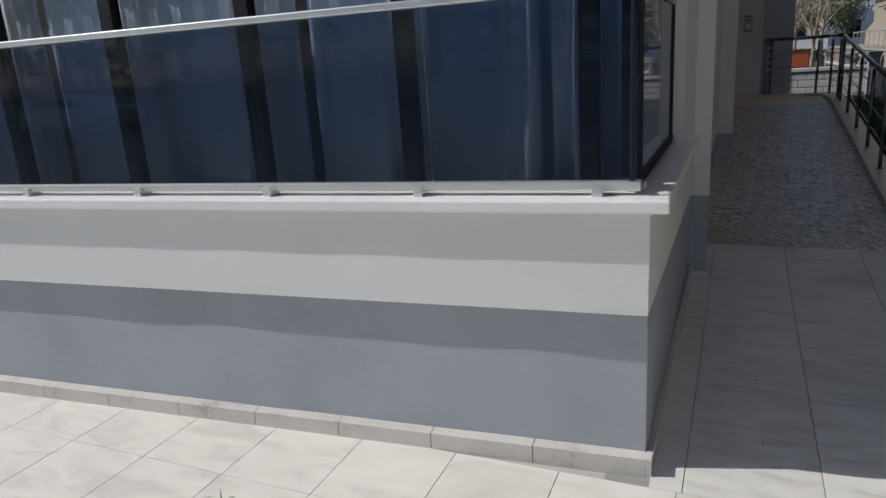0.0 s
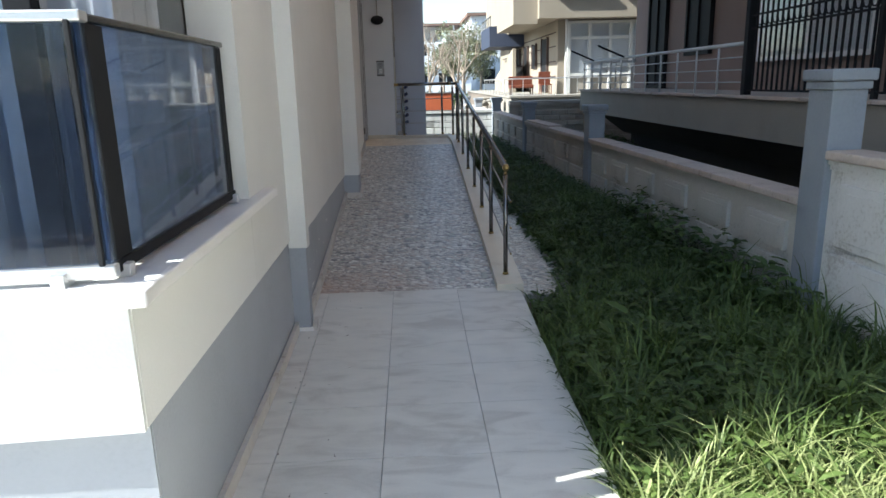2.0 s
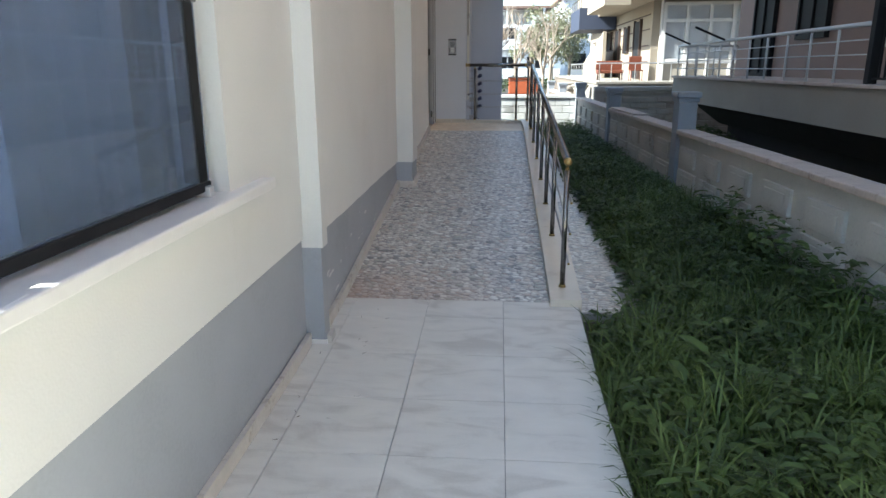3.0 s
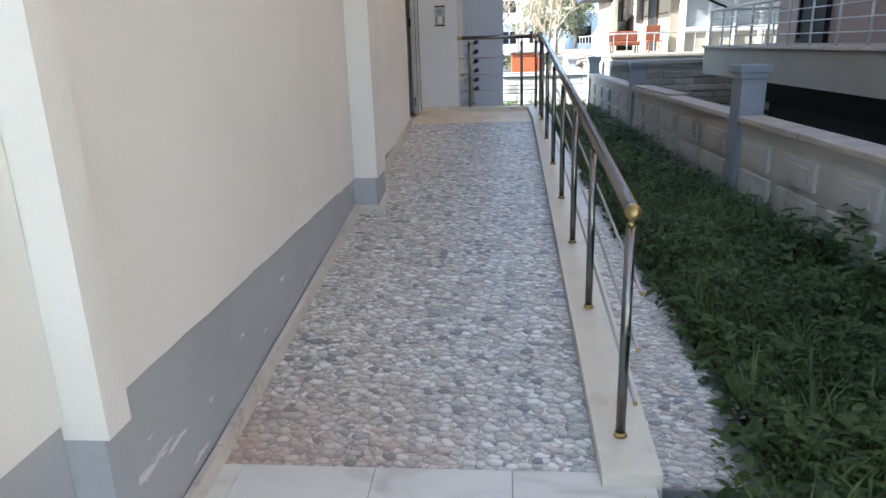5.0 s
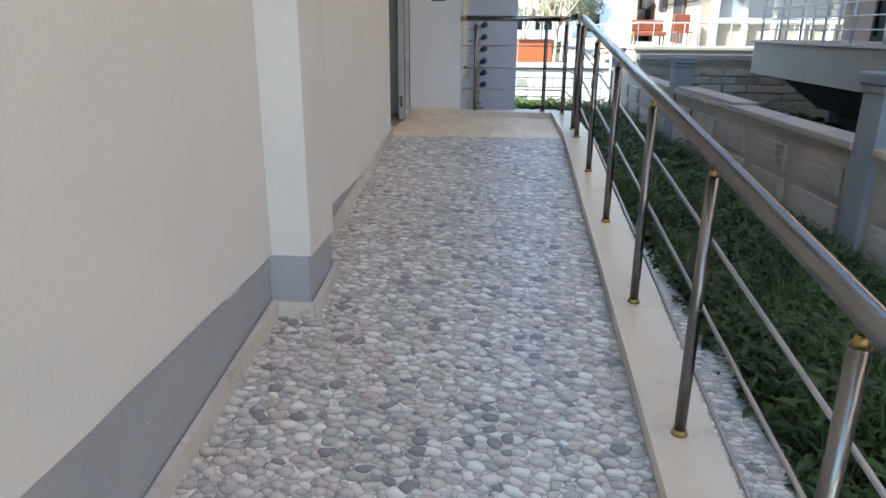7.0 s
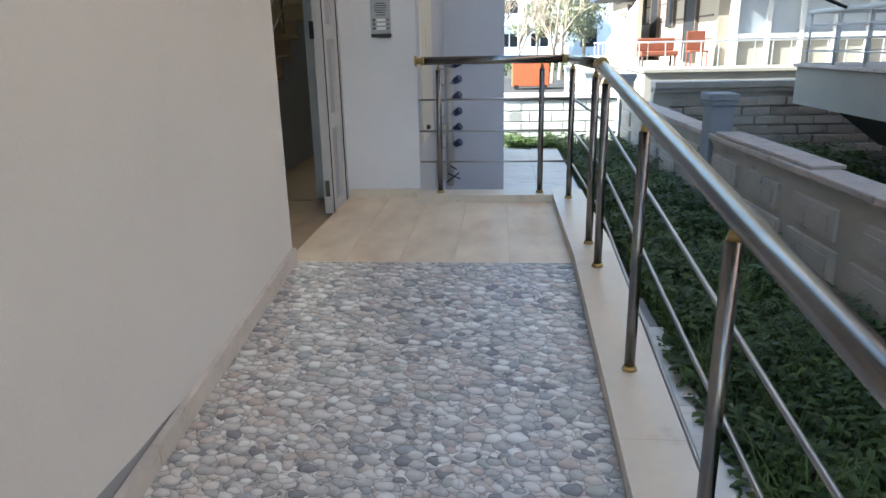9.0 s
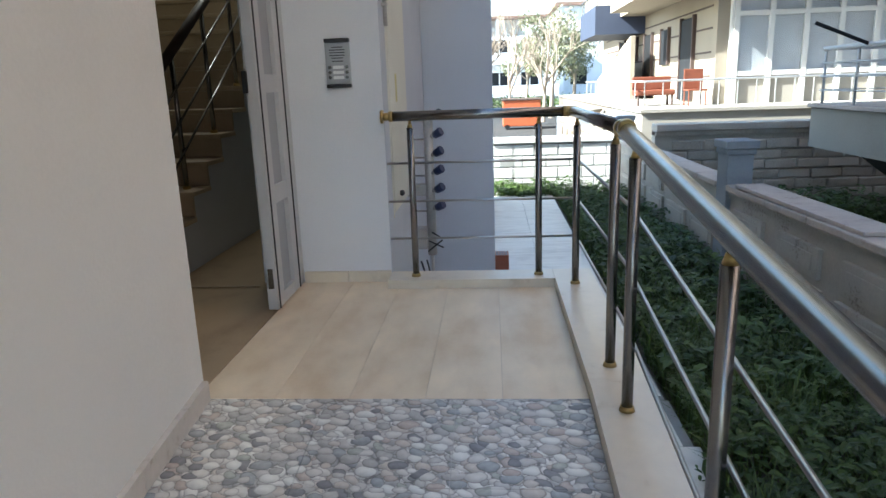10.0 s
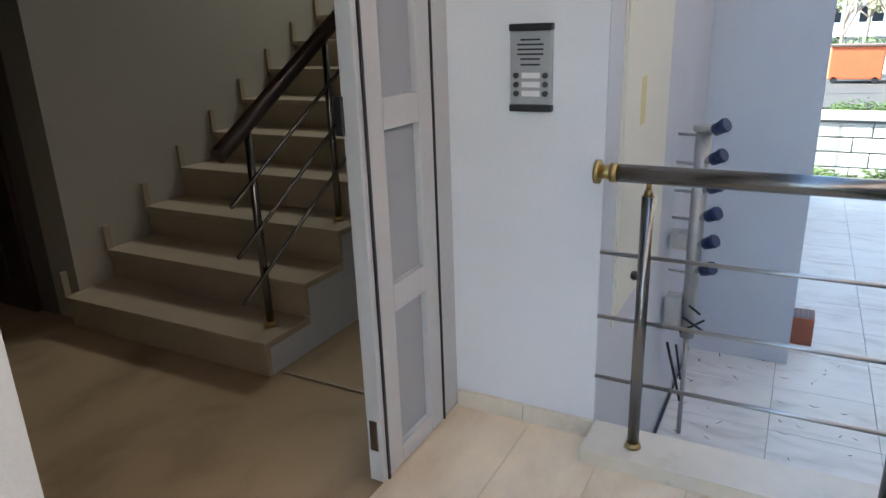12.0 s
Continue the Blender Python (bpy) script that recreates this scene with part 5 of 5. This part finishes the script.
# parked car across the street, mirrored in the bay glass
car = thing("parked_car", "silver hatchback parked across the front street", "car", at=pose(-20.5, -21.0, -.06))
prof = [(-2.1, .35), (2.05, .35), (2.1, .72), (1.9, .92), (1.05, 1.0), (.35, 1.42), (-1.35, 1.46), (-1.95, 1.02), (-2.12, .8)]
part("body", prism(bmesh.new(), prof, -.82, .82, "y"), M["bright_alu"], car, "silver painted body")
for sgn in (-1, 1):
    part("window", prism(bmesh.new(), [(.85, 1.02), (.30, 1.36), (-.4, 1.38), (-.4, 1.02)], sgn * .826 - .004, sgn * .826 + .004, "y"), M["dark_frame"], car)
    part("window", prism(bmesh.new(), [(-.48, 1.02), (-.48, 1.38), (-1.25, 1.38), (-1.6, 1.04)], sgn * .826 - .004, sgn * .826 + .004, "y"), M["dark_frame"], car)
    for x in (-1.35, 1.3):
        wh = part("wheel", T((x, sgn * .70, .31), (x, sgn * .84, .31), .31, 22), M["black_plastic"], car)
        part("rim", T((x, sgn * .835, .31), (x, sgn * .85, .31), .2, 18), M["bright_alu"], wh)
solid("kerb_street", B((-60, -8.62, -.2), (60, -8.42, .05)), M["coping"], "pale kerb along the front street", "kerb")

# ---------------------------------------------------------------- grass and weeds
def blades(name, label, n, area, hgt, wid, seed, lean=.5, mat="grass"):
    """Grass blades that rise, taper and bend over, in tufts."""
    rg = np.random.default_rng(seed)
    x = rg.uniform(area[0], area[1], n)
    y = area[2] + (area[3] - area[2]) * rg.random(n)
    clump = np.sin(x * 7.1 + 1.3 * np.sin(y * 5.3)) * np.sin(y * 6.3 + 1.1 * np.sin(x * 4.7)) * .5 + .5
    h = hgt * (.30 + .75 * rg.random(n) ** 1.6) * (.50 + .85 * clump)
    a = rg.uniform(0, 6.283, n)
    l = lean * rg.uniform(.15, 1.0, n) * h
    w = wid * rg.uniform(.55, 1.4, n)
    dx, dy = np.cos(a), np.sin(a)
    base = np.stack([x, y, np.full(n, -.075)], 1)
    side = np.stack([-dy * w, dx * w, np.zeros(n)], 1)
    rows = []
    for s_, k in ((0, .75), (.38, 1.0), (.72, .75)):
        p = base + np.stack([dx * l * s_ ** 2, dy * l * s_ ** 2, h * (s_ - .30 * lean * s_ ** 3)], 1)
        rows += [p - side * k, p + side * k]
    rows.append(base + np.stack([dx * l, dy * l, h * (1 - .30 * lean)], 1))
    v = np.stack(rows, 1).reshape(-1, 3)
    i = np.arange(n) * 7
    f = np.concatenate([np.stack([i, i + 1, i + 3, i + 2], 1), np.stack([i + 2, i + 3, i + 5, i + 4], 1)]).tolist()
    f += np.stack([i + 4, i + 5, i + 6], 1).tolist()
    me = bpy.data.meshes.new(name)
    me.from_pydata(v.tolist(), [], f)
    me.materials.append(M[mat])
    return tagged(new(name, me), label, "grass", "", "stuff")


def leaves(name, label, n, area, hgt, size, seed, mat="weed"):
    """Broad weed leaves on short stalks: bent, pointed ovals."""
    rg = np.random.default_rng(seed)
    x = rg.uniform(area[0], area[1], n)
    y = rg.uniform(area[2], area[3], n)
    clump = np.sin(x * 5.1 + 1.7 * np.sin(y * 3.3)) * np.sin(y * 4.9 + 1.4 * np.sin(x * 6.1)) * .5 + .5
    z = -.05 + hgt * rg.random(n) ** .7 * (.45 + .75 * clump)
    a = rg.uniform(0, 6.283, n)
    s = size * (.45 + 1.5 * rg.random(n) ** 2)
    tilt = rg.uniform(-.5, .7, n)
    d = np.stack([np.cos(a), np.sin(a), tilt * .6], 1) * s[:, None]
    q = np.stack([-np.sin(a), np.cos(a), rg.uniform(-.3, .3, n)], 1) * s[:, None] * .42
    up = np.zeros((n, 3))
    up[:, 2] = s * .18
    c = np.stack([x, y, z], 1)
    v = np.stack([c - d, c - d * .35 + q + up, c + d * .45 + q * .85 + up * .8, c + d - up, c + d * .45 - q * .85 + up * .8, c - d * .35 - q + up, c + up * .3], 1).reshape(-1, 3)
    i = np.arange(n) * 7
    f = []
    for k in range(6):
        f.append(np.stack([i + k, i + (k + 1) % 6, i + 6], 1))
    me = bpy.data.meshes.new(name)
    me.from_pydata(v.tolist(), [], np.concatenate(f).tolist())
    me.materials.append(M[mat])
    return tagged(new(name, me), label, "weeds", "", "stuff")


# the sunny end takes the brightened colours, the shaded garden the darker ones
blades("grass_near", "tall seeding grass at the garden's street end, brightened as sunlit", 17000, (.50, 2.42, -5.6, -1.75), .42, .0045, 1, .9, "sunlit_grass")
blades("grass_green", "dark green bent grass among broad weeds", 8000, (.50, 2.42, -2.0, .40), .42, .0048, 41, .9)
blades("grass_mid", "green grass among weeds along the garden wall", 15000, (1.0, 2.36, .8, 8.5), .38, .0040, 2, .9)
blades("grass_far", "green grass at the garden's far end", 9000, (1.0, 2.2, 7.5, 15.5), .26, .006, 3, .8)
leaves("weeds_near", "broad-leaved weeds among the seeding grass, brightened as sunlit", 2600, (.54, 2.4, -5.6, -1.75), .24, .036, 4, "sunlit_weed")
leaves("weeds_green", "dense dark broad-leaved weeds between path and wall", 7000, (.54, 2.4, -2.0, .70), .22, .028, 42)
leaves("weeds_corner", "low weeds where grass and pebble strip meet", 1500, (.75, 2.4, .35, 1.0), .20, .026, 44)
blades("grass_corner", "green grass where path and pebble strip meet", 1200, (1.05, 2.4, .40, .9), .40, .0045, 45, .8)
leaves("weeds_broad", "large dock leaves standing out of the weeds", 120, (.8, 2.3, -2.6, 2.4), .30, .060, 43)
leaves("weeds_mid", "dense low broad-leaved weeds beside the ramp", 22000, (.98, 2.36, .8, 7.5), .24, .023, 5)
leaves("weeds_far", "weeds at the garden's far end", 9000, (1.0, 2.2, 7.5, 15.5), .26, .034, 6)
blades("grass_edge", "grass fringe against the white wall", 2500, (-.02, 1.0, 14.9, 15.55), .22, .006, 7, .8)
leaves("weeds_edge", "weeds against the white wall", 1200, (-.02, 1.0, 14.8, 15.55), .22, .04, 8)
blades("grass_neighbour", "grass in the neighbouring yard", 5000, (2.6, 5.0, 11.2, 14.0), .3, .007, 9, .8)
leaves("weeds_neighbour", "weeds in the neighbouring yard", 3000, (2.6, 5.0, 11.2, 14.0), .3, .045, 10)

leaves("weeds_tall", "taller weeds leaning on the garden wall", 900, (2.0, 2.36, -.2, 3.6), .48, .045, 21)
blades("grass_tall", "long grass stems at the pier foot", 700, (2.0, 2.40, -1.2, .9), .62, .006, 22, .7)
blades("grass_kerb", "grass tufts leaning over the tile edge", 800, (.47, .56, -5.0, .25), .26, .005, 23, 1.3)
leaves("weeds_kerb", "weed leaves leaning over the pebble strip", 900, (.90, 1.02, .8, 7.0), .14, .035, 24)
blades("grass_front", "sparse grass tufts in the pavement joints", 70, (-2.74, -2.66, -3.18, -3.10), .17, .005, 25, .8)
blades("grass_front_tuft", "sparse grass tufts in the pavement joints", 50, (-3.42, -3.28, -3.36, -3.30), .10, .005, 26, .8)

blades("grass_verge", "green verge between the white wall and the street", 5000, (.4, 2.25, 16.1, 23.5), .35, .008, 31, .8)
leaves("weeds_verge", "low weeds on the street verge", 3500, (.4, 2.25, 16.1, 23.5), .30, .05, 32)

def litter(name, label, n, area, z, size, seed, mat):
    """Curled scraps of dry leaf and twig lying on the paving."""
    rg = random.Random(seed)
    bm = bmesh.new()
    for _ in range(n):
        x, y, a = rg.uniform(area[0], area[1]), rg.uniform(area[2], area[3]), rg.uniform(0, 6.283)
        l, w, up = size * rg.uniform(.5, 1.5), size * rg.uniform(.12, .45), size * rg.uniform(.08, .3)
        c, s_ = math.cos(a), math.sin(a)
        z0 = z(y) if callable(z) else z
        rows = [[bm.verts.new((x + c * l * u - s_ * w * v, y + s_ * l * u + c * w * v, z0 + .001 + up * (abs(u) + .4 * abs(v)))) for v in (-.5 * k, .5 * k)] for u, k in ((-1, .25), (0, 1), (1, .2))]
        for p, q in zip(rows, rows[1:]):
            bm.faces.new((p[0], p[1], q[1], q[0]))
    tagged(part(name, bm, mat), label, "litter", "", "stuff")


litter("dry_leaves", "dry leaf scraps and twigs on the tiles behind the landing", 70, (-.50, .35, 7.9, 10.4), .001, .022, 51, M["leaf_litter"])
litter("path_litter", "dry leaf scraps along the foot of the wall", 26, (-1.08, -.70, -2.2, .6), lambda y: floor_z(y), .014, 52, M["leaf_litter"])
litter("strip_litter", "dry leaf scraps along the kerb on the strip", 40, (.55, .98, 1.0, 7.4), .001, .018, 53, M["leaf_litter"])

# ---------------------------------------------------------------- tiles
def tile_mesh(name, w, l, t, mat, gap=.003):
    return mesh_of(name, B((gap / 2, gap / 2, -t), (w - gap / 2, l - gap / 2, 0), .0015), mat)


def lay(name, me, parent, x, y, z, slope=0.0, rz=0.0):
    ob = new(name, me)
    ob.parent = parent
    ob.matrix_basis = pose(x, y, z, math.degrees(math.atan(slope)), 0, rz)


cache = {}


def tile(name, x0, x1, y0, y1, za, zb, mat, parent):
    w, l = round(x1 - x0, 4), round(math.hypot(y1 - y0, zb - za), 4)
    key = (name, w, l, mat.name)
    if key not in cache:
        cache[key] = tile_mesh(name, w, l, .010, mat, .0015 if name == "slab" or mat is M["pebble"] else .003)
    lay(name, cache[key], parent, x0, y0, za, (zb - za) / (y1 - y0))


ys_ = [-2.5 + .5 * i for i in range(7)] + [RAMP0]
for a, b in zip(ys_, ys_[1:]):
    xs_ = [-1.125, -1.0, -.5, 0, .495] if a < .2 else [-1.10, -1.0, -.5, 0, .495]
    for c, d in zip(xs_, xs_[1:]):
        tile("tile", c, d, a, b, floor_z(a), floor_z(b), M["path_tile"], path)
n = 12
for i in range(n):
    a, b = RAMP0 + (RAMP1 - RAMP0) * i / n, RAMP0 + (RAMP1 - RAMP0) * (i + 1) / n
    for c, d in ((-1.085, -.61), (-.61, -.15), (-.15, CURB_L - .002)):
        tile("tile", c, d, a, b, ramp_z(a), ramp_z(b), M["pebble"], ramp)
cols = [-1.09, -.80, -.53, -.26, .01, CURB_L - .002]
for i, (c, d) in enumerate(zip(cols, cols[1:])):
    cuts = [RAMP1, 7.54 if d > ENTRY_X + .1 else ENTRY_Y]
    for a, b in zip(cuts, cuts[1:]):
        tile("slab", c, d, a, b, LAND, LAND, M["travertine"], landing)
fx = [-7.92 + .46 * i for i in range(19)]
for j in range(13):
    a = -2.5 - .46 * j
    for c, d in zip(fx, fx[1:]):
        if d < .51 and a - .46 > -8.4:
            tile("tile", c, d, a - .46, a, -.03, -.03, M["front_tile"], front)
for j in range(16):
    a = 7.73 + .49 * j
    for c, d in ((-.57, -.06), (-.06, .44), (.44, .94)):
        if a < 9.7 or c > -.1:
            tile("tile", max(c, .0) if a > 9.7 else c, d, a, min(a + .49, 15.58), 0.0, 0.0, M["path_tile"], back)
for j in range(14):
    a = .81 + .49 * j
    w = .45 + .05 * math.sin(j * 2.3) - (.12 if j == 0 else 0)
    tile("tile", CURB_R + .002, CURB_R + w, a, a + .49, -.003, -.003, M["pebble"] if a < 4.5 else M["path_tile"], strip)
